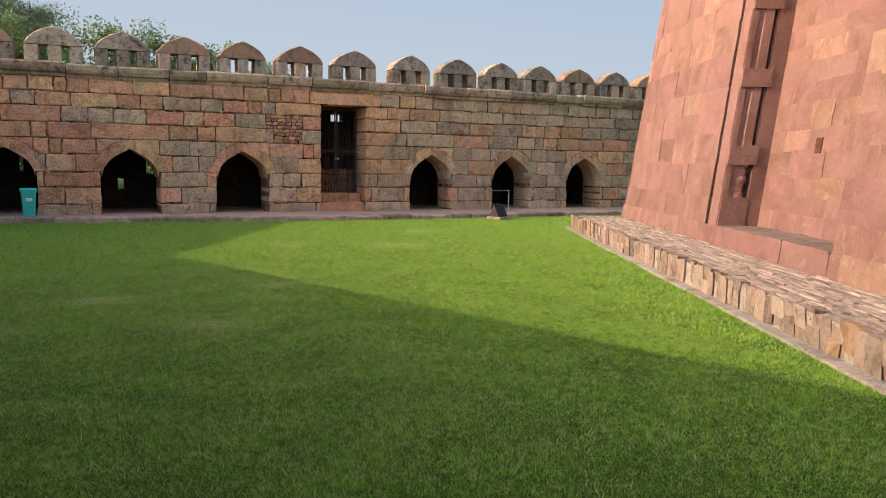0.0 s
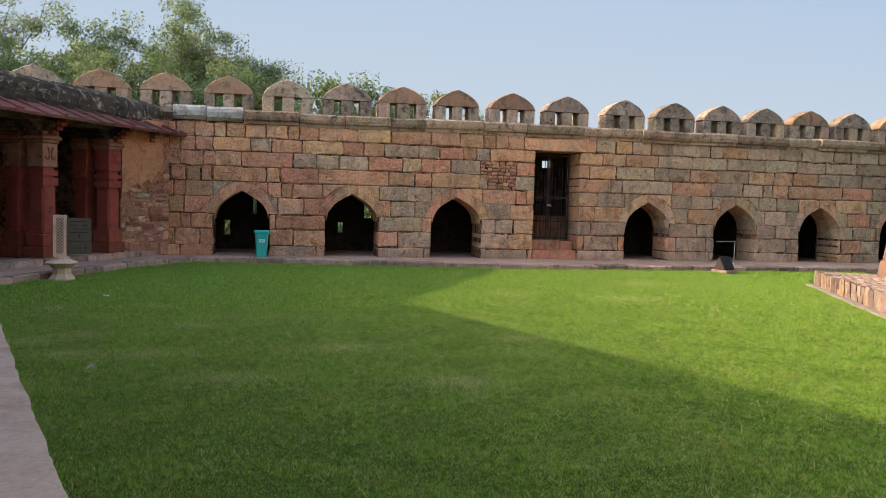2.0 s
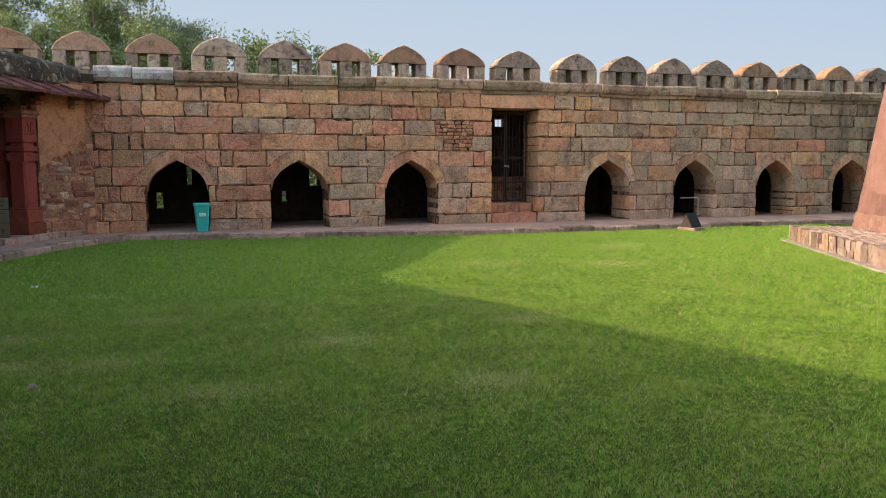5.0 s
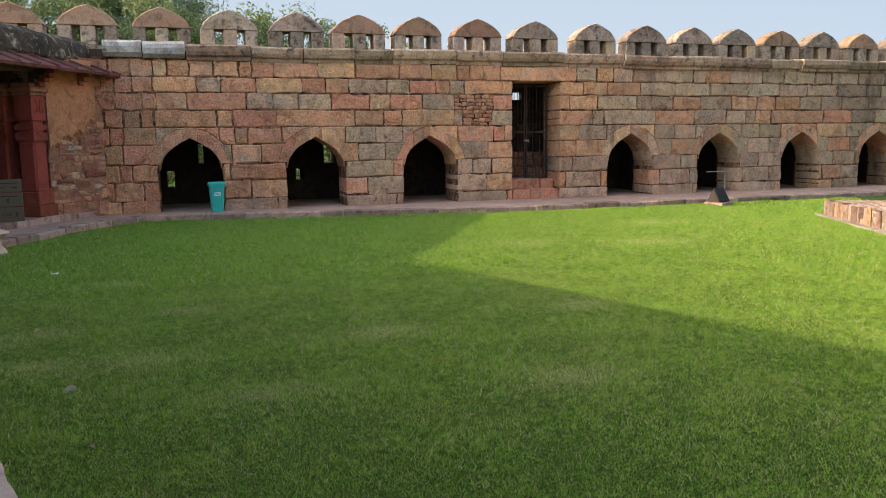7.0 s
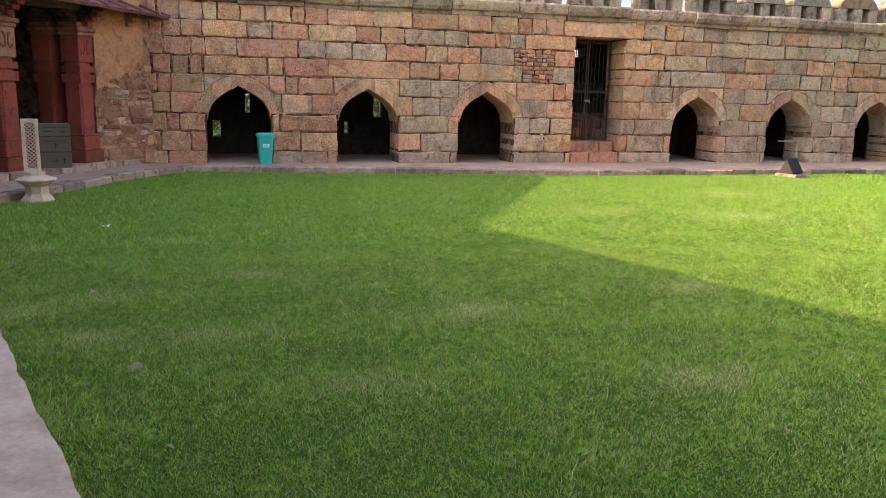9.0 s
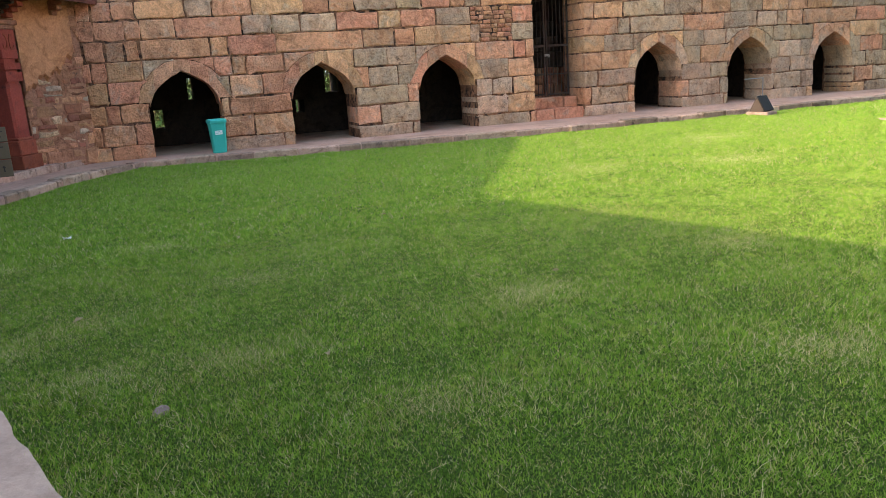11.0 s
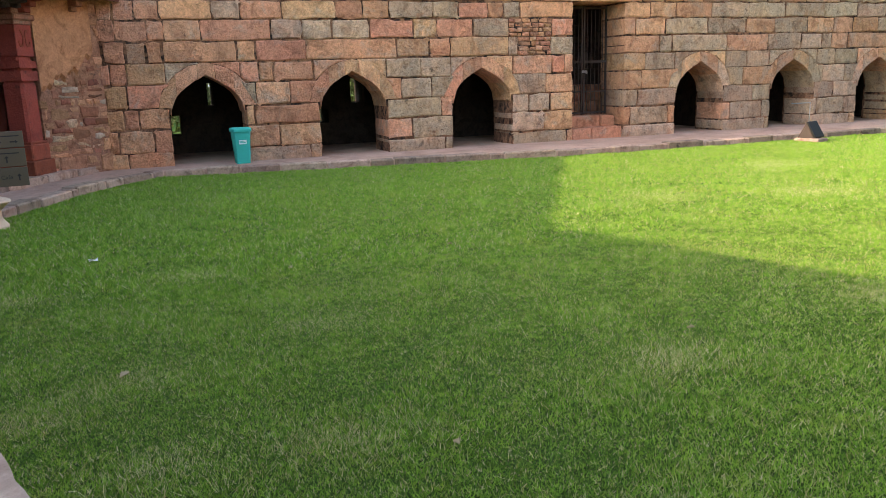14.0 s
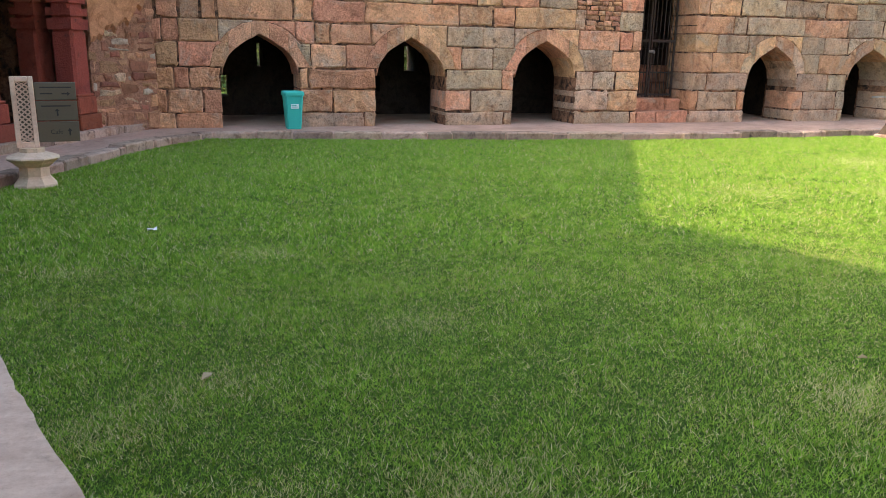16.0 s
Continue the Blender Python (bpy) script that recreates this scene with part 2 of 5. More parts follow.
LEAF = leafy("leaf_green", (0.08, 0.125, 0.04), (0.15, 0.20, 0.075), (0.20, 0.23, 0.09))
LEAF_GREY = leafy("leaf_grey_green", (0.11, 0.14, 0.065), (0.20, 0.235, 0.12), (0.155, 0.19, 0.085))
BLADE = leafy("grass_blade", (0.11, 0.275, 0.025), (0.30, 0.475, 0.075), (0.20, 0.375, 0.05), 0.75, 0.22, True)
STRAW = leafy("straw", (0.55, 0.50, 0.24), (0.72, 0.64, 0.36), (0.50, 0.47, 0.20), 0.7, 0.2)
BLADE_DRY = leafy("grass_blade_dry", (0.38, 0.37, 0.13), (0.56, 0.50, 0.24), (0.33, 0.35, 0.11), 0.7, 0.2)

m_ground, n, l, p = nodes_of("lawn_soil")
co = n.new("ShaderNodeNewGeometry").outputs["Position"]
f1 = noise_out(n, l, co, 0.55, 5, 0.6, 0.5)
f2 = noise_out(n, l, co, 9.0, 6, 0.7)
f3 = noise_out(n, l, co, 70.0, 5, 0.75)
c = mix(n, l, ramp(n, l, f1, [(0.35, (0, 0, 0)), (0.7, (1, 1, 1))]), (0.115, 0.25, 0.03), (0.155, 0.30, 0.04))
c = mix(n, l, ramp(n, l, f2, [(0.60, (0, 0, 0)), (0.74, (1, 1, 1))]), c, (0.17, 0.20, 0.05))
c = mix(n, l, ramp(n, l, f3, [(0.45, (0, 0, 0)), (0.72, (1, 1, 1))]), (0.03, 0.06, 0.01), c)
l.new(c, p.inputs["Base Color"])
p.inputs["Roughness"].default_value, p.inputs["Specular IOR Level"].default_value = 0.95, 0.1
b = n.new("ShaderNodeBump")
b.inputs["Strength"].default_value, b.inputs["Distance"].default_value = 0.8, 0.03
l.new(f3, b.inputs["Height"])
l.new(b.outputs[0], p.inputs["Normal"])

# plain hazy sky far beyond the trees
m_sky, n, l, p = nodes_of("hazy_sky")
sep = n.new("ShaderNodeSeparateXYZ")
l.new(n.new("ShaderNodeNewGeometry").outputs["Position"], sep.inputs[0])
up = n.new("ShaderNodeMapRange")
up.inputs["From Min"].default_value, up.inputs["From Max"].default_value = 10.0, 150.0
l.new(sep.outputs["Z"], up.inputs["Value"])
glow = n.new("ShaderNodeEmission")
l.new(ramp(n, l, up.outputs[0], [(0.0, (0.130, 0.166, 0.207)), (1.0, (0.091, 0.138, 0.209))]), glow.inputs["Color"])
l.new(glow.outputs[0], n["Material Output"].inputs[0])

# ---- mesh helpers ----
rng = random.Random(7)


def mesh_of(name, verts, faces, mat, smooth=False):
    me = bpy.data.meshes.new(name)
    me.from_pydata([tuple(v) for v in verts], [], faces)
    me.materials.append(mat)
    if smooth:
        me.shade_smooth()
    me.update()
    return me


def thing(name, label, category, group="", kind="", at=None):
    e = new(name)
    if at is not None:
        e.matrix_world = at
    return tagged(e, label, category, group, kind)


def part(name, data, parent, label="", kind=""):
    """One mesh object under a thing or a part. data: (verts, faces, material) or a mesh."""
    me = data if isinstance(data, bpy.types.Mesh) else mesh_of(name, *data)
    ob = new(name, me)
    if parent is not None:
        ob.parent = parent
    return tagged(ob, label, kind=kind)


class Geo:
    """Collects vertices and faces of one mesh."""

    def __init__(self):
        self.v, self.f = [], []

    def add(self, verts, faces):
        k = len(self.v)
        self.v += [tuple(q) for q in verts]
        self.f += [tuple(i + k for i in q) for q in faces]
        return self

    def box(self, x0, x1, y0, y1, z0, z1, bevel=0.0, m=None):
        """A box with chamfered edges."""
        c = ((x0 + x1) / 2, (y0 + y1) / 2, (z0 + z1) / 2)
        h = ((x1 - x0) / 2, (y1 - y0) / 2, (z1 - z0) / 2)
        b = min(bevel, 0.45 * min(h))
        if b <= 0:
            vs = [(c[0] + sx * h[0], c[1] + sy * h[1], c[2] + sz * h[2]) for sx in (-1, 1) for sy in (-1, 1) for sz in (-1, 1)]
            fs = [(0, 1, 3, 2), (4, 6, 7, 5), (0, 4, 5, 1), (2, 3, 7, 6), (0, 2, 6, 4), (1, 5, 7, 3)]
        else:
            bm = bmesh.new()
            bmesh.ops.create_cube(bm, size=1, matrix=Matrix.Diagonal((2 * h[0], 2 * h[1], 2 * h[2], 1)))
            bmesh.ops.bevel(bm, geom=bm.edges[:], offset=b, segments=1, affect="EDGES")
            bm.verts.index_update()
            vs = [(c[0] + w.co.x, c[1] + w.co.y, c[2] + w.co.z) for w in bm.verts]
            fs = [[w.index for w in q.verts] for q in bm.faces]
            bm.free()
        if m is not None:
            vs = [m @ Vector(q) for q in vs]
        return self.add(vs, fs)

    def lathe(self, profile, sides=16, centre=(0, 0), square=False):
        """Turns a profile of (radius, z)."""
        ring = []
        for r, z in profile:
            for i in range(sides):
                a = 2 * math.pi * (i + 0.5) / sides
                k = 1.0 / max(abs(math.cos(a)), abs(math.sin(a))) if square else 1.0
                ring.append((centre[0] + r * k * math.cos(a), centre[1] + r * k * math.sin(a), z))
        fs = []
        for j in range(len(profile) - 1):
            for i in range(sides):
                i2 = (i + 1) % sides
                fs.append((j * sides + i, j * sides + i2, (j + 1) * sides + i2, (j + 1) * sides + i))
        fs.append(tuple(range(sides))[::-1])
        fs.append(tuple((len(profile) - 1) * sides + i for i in range(sides)))
        return self.add(ring, fs)

    def prism(self, poly, z0, z1):
        """A flat polygon of (x, y), counter-clockwise, as a slab."""
        k = len(poly)
        vs = [(x, y, z0) for x, y in poly] + [(x, y, z1) for x, y in poly]
        fs = [tuple(range(k))[::-1], tuple(range(k, 2 * k))]
        fs += [(i, (i + 1) % k, k + (i + 1) % k, k + i) for i in range(k)]
        return self.add(vs, fs)

    def data(self, mat):
        return self.v, self.f, mat


def inset(poly, d):
    """The polygon, counter-clockwise, drawn in by d."""
    out, k = [], len(poly)
    for i in range(k):
        a, b, c = Vector(poly[i - 1]), Vector(poly[i]), Vector(poly[(i + 1) % k])
        e1, e2 = (b - a), (c - b)
        if e1.length < 1e-5 or e2.length < 1e-5:
            out.append(tuple(b))
            continue
        e1.normalize(), e2.normalize()
        n1, n2 = Vector((-e1.y, e1.x)), Vector((-e2.y, e2.x))
        w = n1 + n2
        if w.length < 1e-4:
            out.append(tuple(b))
            continue
        w.normalize()
        out.append(tuple(b + w * min(d / max(w.dot(n1), 0.4), 2 * d)))
    return out


def rough_outline(poly, r, amp):
    """Breaks the edges of an outline and knocks its corners off."""
    out, k = [], len(poly)
    for i in range(k):
        a, b = Vector(poly[i]), Vector(poly[(i + 1) % k])
        d = b - a
        w = d.length
        if w < 0.16:
            out.append(tuple(a))
            continue
        d /= w
        nn = Vector((-d.y, d.x))
        c_ = min(0.03, 0.2 * w) * r.uniform(0.4, 1.0)
        out.append(tuple(a + d * c_ + nn * abs(r.gauss(0, amp * 0.5))))
        m = 3 if w > 0.6 else 2
        for j in range(1, m):
            out.append(tuple(a + d * (w * (j / m + r.uniform(-.08, .08))) + nn * r.uniform(-amp * 0.6, amp)))
        out.append(tuple(b - d * c_ + nn * abs(r.gauss(0, amp * 0.5))))
    return out


def block(poly, proud, depth, place, r, chamfer=0.018, gap=0.007, wild=0.0, warp=1.0):
    """A dressed stone from its outline on the wall: place(a, b, out) gives the point in the world."""
    square = len(poly) == 4
    if wild:
        poly = rough_outline(poly, r, wild)
    k = len(poly)
    outer = inset([(a + r.uniform(-.006, .006), b + r.uniform(-.006, .006)) for a, b in poly], gap)
    inner = inset(outer, chamfer)
    tilt_a, tilt_b = r.uniform(-.012, .012) * warp, r.uniform(-.012, .012) * warp
    ca, cb = sum(q[0] for q in poly) / k, sum(q[1] for q in poly) / k
    vs = [place(a, b, -depth) for a, b in outer]
    vs += [place(a, b, proud - chamfer * 0.9) for a, b in outer]
    vs += [place(a, b, proud + tilt_a * (a - ca) + tilt_b * (b - cb) + r.uniform(-.003, .003) * warp) for a, b in inner]
    fs = []
    for j in range(2):
        for i in range(k):
            i2 = (i + 1) % k
            fs.append((j * k + i, j * k + i2, (j + 1) * k + i2, (j + 1) * k + i))
    if square:
        vs.append(place(ca, cb, proud + r.uniform(0.0, 0.012) * warp))
        fs += [(2 * k + i, 2 * k + (i + 1) % k, 3 * k) for i in range(k)]
    else:
        fs.append(tuple(2 * k + i for i in range(k)))
    return vs, fs


# ---- the plan ----
WALL_Y, WALL_TOP = 20.0, 3.12
SPRING, APEX = 0.93, 1.58
ARCHES = [2.93, 5.46, 8.00, 13.06, 15.60, 18.14, 20.70, 23.24, 25.78]
HALF = 0.605
DOOR_L, DOOR_R, DOOR_TOP = 9.97, 11.14, 2.78
U, N = Vector((0.43, 0.903, 0)).normalized(), Vector((-0.903, 0.43, 0)).normalized()
TOMB_S, PLINTH_S, TOMB_U, BATTER = -7.4, -6.3, 19.35, 0.115


def arch_curve(f):
    """Rise of the pointed arch, 0 to 1, at the part f of its half width."""
    f = min(abs(f), 1.0)
    return (1 - f ** 5) ** 0.5 * (1 - 0.5 * f)


def arch_z(x, grow=0.0):
    for c in ARCHES:
        if abs(x - c) < HALF + 1e-6:
            return SPRING + (APEX - SPRING + grow) * arch_curve((x - c) / (HALF * (1 + 0.9 * grow)))
    return None


ARCH_W, EXTRA_Z0, EXTRA_Z1 = 0.80, 1.06, 1.79


def extrados(x, c):
    """Top of the ring of arch stones over the arch at c."""
    f = min(abs(x - c) / ARCH_W, 1.0)
    return EXTRA_Z0 + (EXTRA_Z1 - 0.004 - EXTRA_Z0) * (1 - f ** 2.4) ** 0.6 * (1 - 0.12 * f)


def ring_z(x, z0):
    """Height up to which the coursed blocks give way at x, or -1."""
    for c in ARCHES:
        if abs(x - c) < (ARCH_W if z0 > 1.0 else HALF) + 1e-6:
            return extrados(x, c)
    return hole_z(x)


def hole_z(x, grow=0.0):
    """Height up to which the wall is open at x, or -1."""
    a = arch_z(x, grow)
    if a is not None:
        return a
    if DOOR_L <= x <= DOOR_R:
        return DOOR_TOP
    return -1.0


# ---- ground ----
KERB_FAR = [(2.1, 19.22), (3.9, 18.9), (5.74, 18.56), (7.66, 18.28), (9.67, 18.05), (13.3, 18.05), (18, 18.1), (30, 18.1)]
KERB_LEFT = [(-0.4, 14.3), (-0.05, 15.3), (0.40, 16.3), (0.96, 17.6), (1.5, 18.62), (2.1, 19.22)]
PATH_EDGE = [(7.5, -7.2), (4.4, 1.1), (2.8, 5.4), (2.05, 7.4), (1.66, 8.44), (1.3, 9.43), (0.62, 11.25), (0.0, 12.95), (-0.4, 14.3)]

g = Geo().add([(-330, 420, -5), (620, 420, -5), (620, 420, 190), (-330, 420, 190)], [(0, 3, 2, 1)])
sky_far = new("backdrop", mesh_of("backdrop", *g.data(m_sky)))
tagged(sky_far, "pale hazy blue sky beyond the trees", "sky", kind="structure")
g = Geo().add([(-600, -600, 0), (700, -600, 0), (700, 700, 0), (-600, 700, 0)], [(0, 1, 2, 3)])
ground = new("ground", mesh_of("ground", *g.data(m_ground)))
tagged(ground, "mown green lawn with dry patches inside the fort court", "lawn", kind="structure")


def face_point(t):
    """A point on the front line of the side gallery, t metres from its second pillar towards the corner."""
    return Vector((0.5, 19.1, 0)) + Vector((0.479, 0.878, 0)) * t


apron_poly = [(30, 20.3), (1.2, 20.3)] + [tuple((face_point(t) + Vector((-0.2, 0.1, 0)))[:2]) for t in (0, -6.5)] + KERB_LEFT + KERB_FAR[1:]
g = Geo().prism(apron_poly, -0.05, 0.095)
tagged(new("pavement", mesh_of("pavement", *g.data(APRON))), "low pinkish stone apron along the foot of the walls", "pavement", kind="structure")

rr = random.Random(3)
dense = []
for (x0, y0), (x1, y1) in zip(PATH_EDGE, PATH_EDGE[1:]):
    k = max(2, int(math.hypot(x1 - x0, y1 - y0) / 0.09))
    for i in range(k):
        t = i / k
        w = 0.012 * noise.noise(Vector((x0 + (x1 - x0) * t, y0 + (y1 - y0) * t, 0)) * 2.2) + rr.uniform(-.006, .006)
        dense.append((x0 + (x1 - x0) * t + w, y0 + (y1 - y0) * t + 0.3 * w))
g = Geo().prism(dense + [(-2.2, 14.2), (-0.4, 9.5), (2.6, 1.0), (5.6, -7.2)], -0.05, 0.022)
tagged(new("path", mesh_of("path", *g.data(PATHM))), "pale worn paved walk with a ragged grass edge", "walkway", kind="structure")


def along(line, step_lo, step_hi, r):
    """Points along a line of points, at uneven steps: (place, direction, length)."""
    out = []
    for (x0, y0), (x1, y1) in zip(line, line[1:]):
        d = Vector((x1 - x0, y1 - y0))
        length, t = d.length, 0.0
        d.normalize()
        while t < length - 0.05:
            w = min(r.uniform(step_lo, step_hi), length - t)
            if length - t - w < 0.15:
                w = length - t
            out.append((Vector((x0, y0)) + d * t, d, w))
            t += w
    return out


def kerb(name, line, label, mat, lo, hi, top, wide):
    r = random.Random(len(line) * 11)
    row = thing(name, label, "kerb", kind="structure")
    for q, d, w in along(line, lo, hi, r):
        m = Matrix.Translation((q.x, q.y, 0)) @ Matrix.Rotation(math.atan2(d.y, d.x), 4, "Z")
        geo = Geo().box(0.008, w - 0.008, -r.uniform(0.0, 0.03), wide + r.uniform(-.03, .03), -0.05, top + r.uniform(-.012, .014), 0.018, m)
        part("kerb_stone", geo.data(mat), row)


kerb("kerb_1", KERB_FAR, "row of worn pinkish kerb stones beside the lawn", KERB, 0.45, 0.95, 0.115, 0.22)
kerb("kerb_2", KERB_LEFT, "curved row of worn kerb stones beside the lawn", KERB, 0.4, 0.8, 0.115, 0.22)

# ---- the north wall ----
CORE_HALF = HALF + 0.03
xs = set()
for c in ARCHES:
    for i in range(25):
        xs.add(round(c + CORE_HALF * (i / 12 - 1), 4))
xs |= {DOOR_L - 0.03, DOOR_R + 0.03, -8.0, 31.0}
xs = sorted(xs)


def wall_core(x_list, y0, y1, top, grow):
    geo = Geo()

    def low(xm):
        for c in ARCHES:
            if abs(xm - c) < CORE_HALF:
                return hole_z(c + (xm - c) * HALF / CORE_HALF) + grow
        return DOOR_TOP + grow if DOOR_L - 0.03 < xm < DOOR_R + 0.03 else -0.1

    for xa, xb in zip(x_list, x_list[1:]):
        za, zb = low(xa + 1e-4), low(xb - 1e-4)
        vs = [(xa, y0, za), (xb, y0, zb), (xb, y0, top), (xa, y0, top), (xa, y1, za), (xb, y1, zb), (xb, y1, top), (xa, y1, top)]
        geo.add(vs, [(0, 1, 2, 3), (5, 4, 7, 6), (4, 5, 1, 0), (3, 2, 6, 7)])
        zn = low(xb + 1e-4)
        if abs(zn - zb) > 0.02 and xb < x_list[-1]:
            lo, hi = min(zn, zb), max(zn, zb)
            geo.add([(xb, y0, lo), (xb, y1, lo), (xb, y1, hi), (xb, y0, hi)], [(0, 1, 2, 3)])
    return geo


wall = new("wall_north", mesh_of("wall_north", *wall_core(xs, 20.016, 20.92, 3.16, 0.02).data(MORTAR)))
tagged(wall, "old fort wall of squared tan and reddish stone blocks with pointed cells", "stone wall", kind="structure")

COURSES = (3.13, 2.79, 2.48, 2.14, 1.79, 1.44, 1.06, 0.71, 0.33, 0.05)
JOINTS = [
    (2.57, 2.99, 3.45, 3.96, 4.20, 4.65, 5.56, 6.35, 7.32, 8.04, 8.63, 8.94, 9.25, 9.67, 11.36, 11.58, 12.11, 12.55, 13.07, 13.70, 14.77, 15.12, 15.85, 16.81, 17.48, 18.47),
    (2.30, 3.12, 3.59, 4.28, 5.21, 5.70, 6.20, 7.03, 7.55, 8.13, 8.46, 8.81, 9.97, 11.14, 11.76, 12.40, 13.29, 14.25, 15.27, 16.37, 17.35, 18.23),
    (2.33, 2.91, 4.07, 4.60, 5.14, 5.82, 6.64, 7.10, 7.83, 8.57, 8.85, 9.20, 9.50, 9.97, 11.14, 11.42, 12.15, 13.20, 14.21, 15.00, 15.92, 16.68, 17.25, 18.01, 18.69),
    (2.28, 3.47, 3.79, 4.66, 6.32, 6.95, 7.35, 8.56, 8.77, 9.15, 9.47, 9.97, 11.14, 12.01, 12.32, 13.71, 14.82, 15.78, 16.36, 16.64, 17.14, 18.80),
    (1.69, 2.29, 3.50, 3.81, 4.07, 4.77, 6.10, 6.76, 7.36, 8.64, 9.49, 9.77, 9.97, 11.14, 11.67, 12.40, 13.70, 14.28, 14.90, 16.25, 16.80, 17.48),
    (1.67, 2.29, 3.54, 3.74, 4.33, 4.84, 6.08, 6.37, 6.97, 7.37, 8.62, 9.36, 9.97, 11.14, 11.59, 12.43, 13.70, 14.18, 14.97, 16.24, 16.44, 17.11, 17.50),
    (1.82, 2.31, 3.55, 3.70, 4.84, 6.09, 7.15, 7.38, 8.62, 8.98, 9.45, 9.97, 11.14, 11.50, 12.44, 13.69, 14.46, 14.97, 16.23, 16.80, 17.51),
    (1.46, 2.01, 2.31, 3.55, 4.09, 4.84, 6.08, 6.56, 7.38, 8.62, 9.32, 9.97, 11.14, 11.32, 12.26, 12.45, 13.88, 14.75, 14.98, 16.33, 17.13, 17.52),
    (1.59, 2.31, 3.54, 4.63, 4.84, 6.08, 7.22, 7.38, 8.62, 9.83, 9.97, 11.14, 12.45, 13.69, 14.85, 16.22, 17.32),
]


def on_wall(a, b, out):
    return (a, WALL_Y - out, b)


def cut(x0, x1, z0, z1):
    """The outlines that stay of a block once the openings are taken out of it."""
    cuts = [x0, x1]
    for c in ARCHES:
        cuts += [c - HALF + 2 * HALF * i / 12 for i in range(13)] + [c - ARCH_W, c + ARCH_W, c - 0.72, c + 0.72]
    cuts += [DOOR_L, DOOR_R]
    cuts = sorted({round(q, 4) for q in cuts if x0 <= q <= x1})
    runs, run = [], []
    for a, b in zip(cuts, cuts[1:]):
        if b - a < 1e-4:
            continue
        h = ring_z((a + b) / 2, z0)
        ha, hb = (z0, z0) if h < 0 else (max(z0, ring_z(a + 1e-4, z0)), max(z0, ring_z(b - 1e-4, z0)))
        if min(ha, hb) >= z1 - 0.02:
            if run:
                runs.append(run)
            run = []
            continue
        run.append((a, min(ha, z1), b, min(hb, z1)))
    if run:
        runs.append(run)
    out = []
    for run in runs:
        low = []
        for a, ha, b, hb in run:
            for q in ((a, ha), (b, hb)):
                if not low or abs(low[-1][0] - q[0]) > 1e-3 or abs(low[-1][1] - q[1]) > 1e-3:
                    low.append(q)
        if low[-1][0] - low[0][0] < 0.05:
            continue
        keep = [low[0]]
        for i in range(1, len(low) - 1):
            (ax, az), (bx, bz), (cx, cz) = keep[-1], low[i], low[i + 1]
            if abs((bx - ax) * (cz - az) - (bz - az) * (cx - ax)) > 1e-4:
                keep.append(low[i])
        keep.append(low[-1])
        out.append(keep + [(low[-1][0], z1), (low[0][0], z1)])
    return out


def touches(x0, x1, z0):
    return any(x0 < c + HALF + 0.06 and x1 > c - HALF - 0.06 for c in ARCHES) and z0 < 1.7 or (x0 < DOOR_R + 0.05 and x1 > DOOR_L - 0.05)


def stone_kind(x, r):
    """Redder stone near the corner, greyer stone further along."""
    red = 0.50 if x < 4 else 0.26 if x < 11.5 else 0.06
    grey = 0.06 if x < 4 else 0.2 if x < 11.5 else 0.5 if x < 15 else 0.68
    q = r.random()
    return RED if q < red else GREY if q < red + grey else TAN


far = Geo()
r = random.Random(21)
for i, joints in enumerate(JOINTS):
    z1, z0 = COURSES[i], COURSES[i + 1]
    first = joints[0]
    x, row = first, list(joints)
    while x > 1.42:
        x -= r.uniform(0.22, 0.5)
        row.insert(0, max(x, 1.30))
    x = row[-1]
    while x < 30.5:
        x += r.uniform(0.4, 1.0)
        row.append(x)
    for a, b in zip(row, row[1:]):
        if b - a < 0.06 or (a >= DOOR_L - 0.02 and b <= DOOR_R + 0.02 and z0 < DOOR_TOP - 0.1):
            continue
        rubble = 8.56 < a < 9.46 and i in (2, 3) or (b < 2.32 and i < 4)
        pieces = cut(a, b, z0, z1)
        if rubble and a > 8 and len(pieces) == 1:
            pieces = []
            for q in range(4):
                xm = a + (b - a) * r.uniform(0.25, 0.75)
                za, zb = z0 + (z1 - z0) * q / 4, z0 + (z1 - z0) * (q + 1) / 4
                pieces += [[(a, za), (xm, za), (xm, zb), (a, zb)], [(xm, za), (b, za), (b, zb), (xm, zb)]]
        for poly in pieces:
            deep = 0.86 if touches(a, b, z0) else 0.09
            proud = r.uniform(-0.016, 0.022) if rubble else r.uniform(-0.004, 0.022)
            vs, fs = block(poly, proud, deep, on_wall, r, 0.012 if rubble else r.uniform(0.012, 0.024), r.uniform(0.001, 0.010), 0.012 if rubble and a > 8 else 0.026 if len(poly) == 4 else 0.0)
            if a < 19.2:
                kind = r.choice((RED, RUBBLE, RED, TAN)) if rubble and a < 2.4 else r.choice((RED, RED, RUBBLE)) if rubble else stone_kind((a + b) / 2, r)
                part("stone_block", (vs, fs, kind), wall)
            else:
                far.add(vs, fs)
part("far_blocks", far.data(TAN_FAR), wall, kind="stuff")

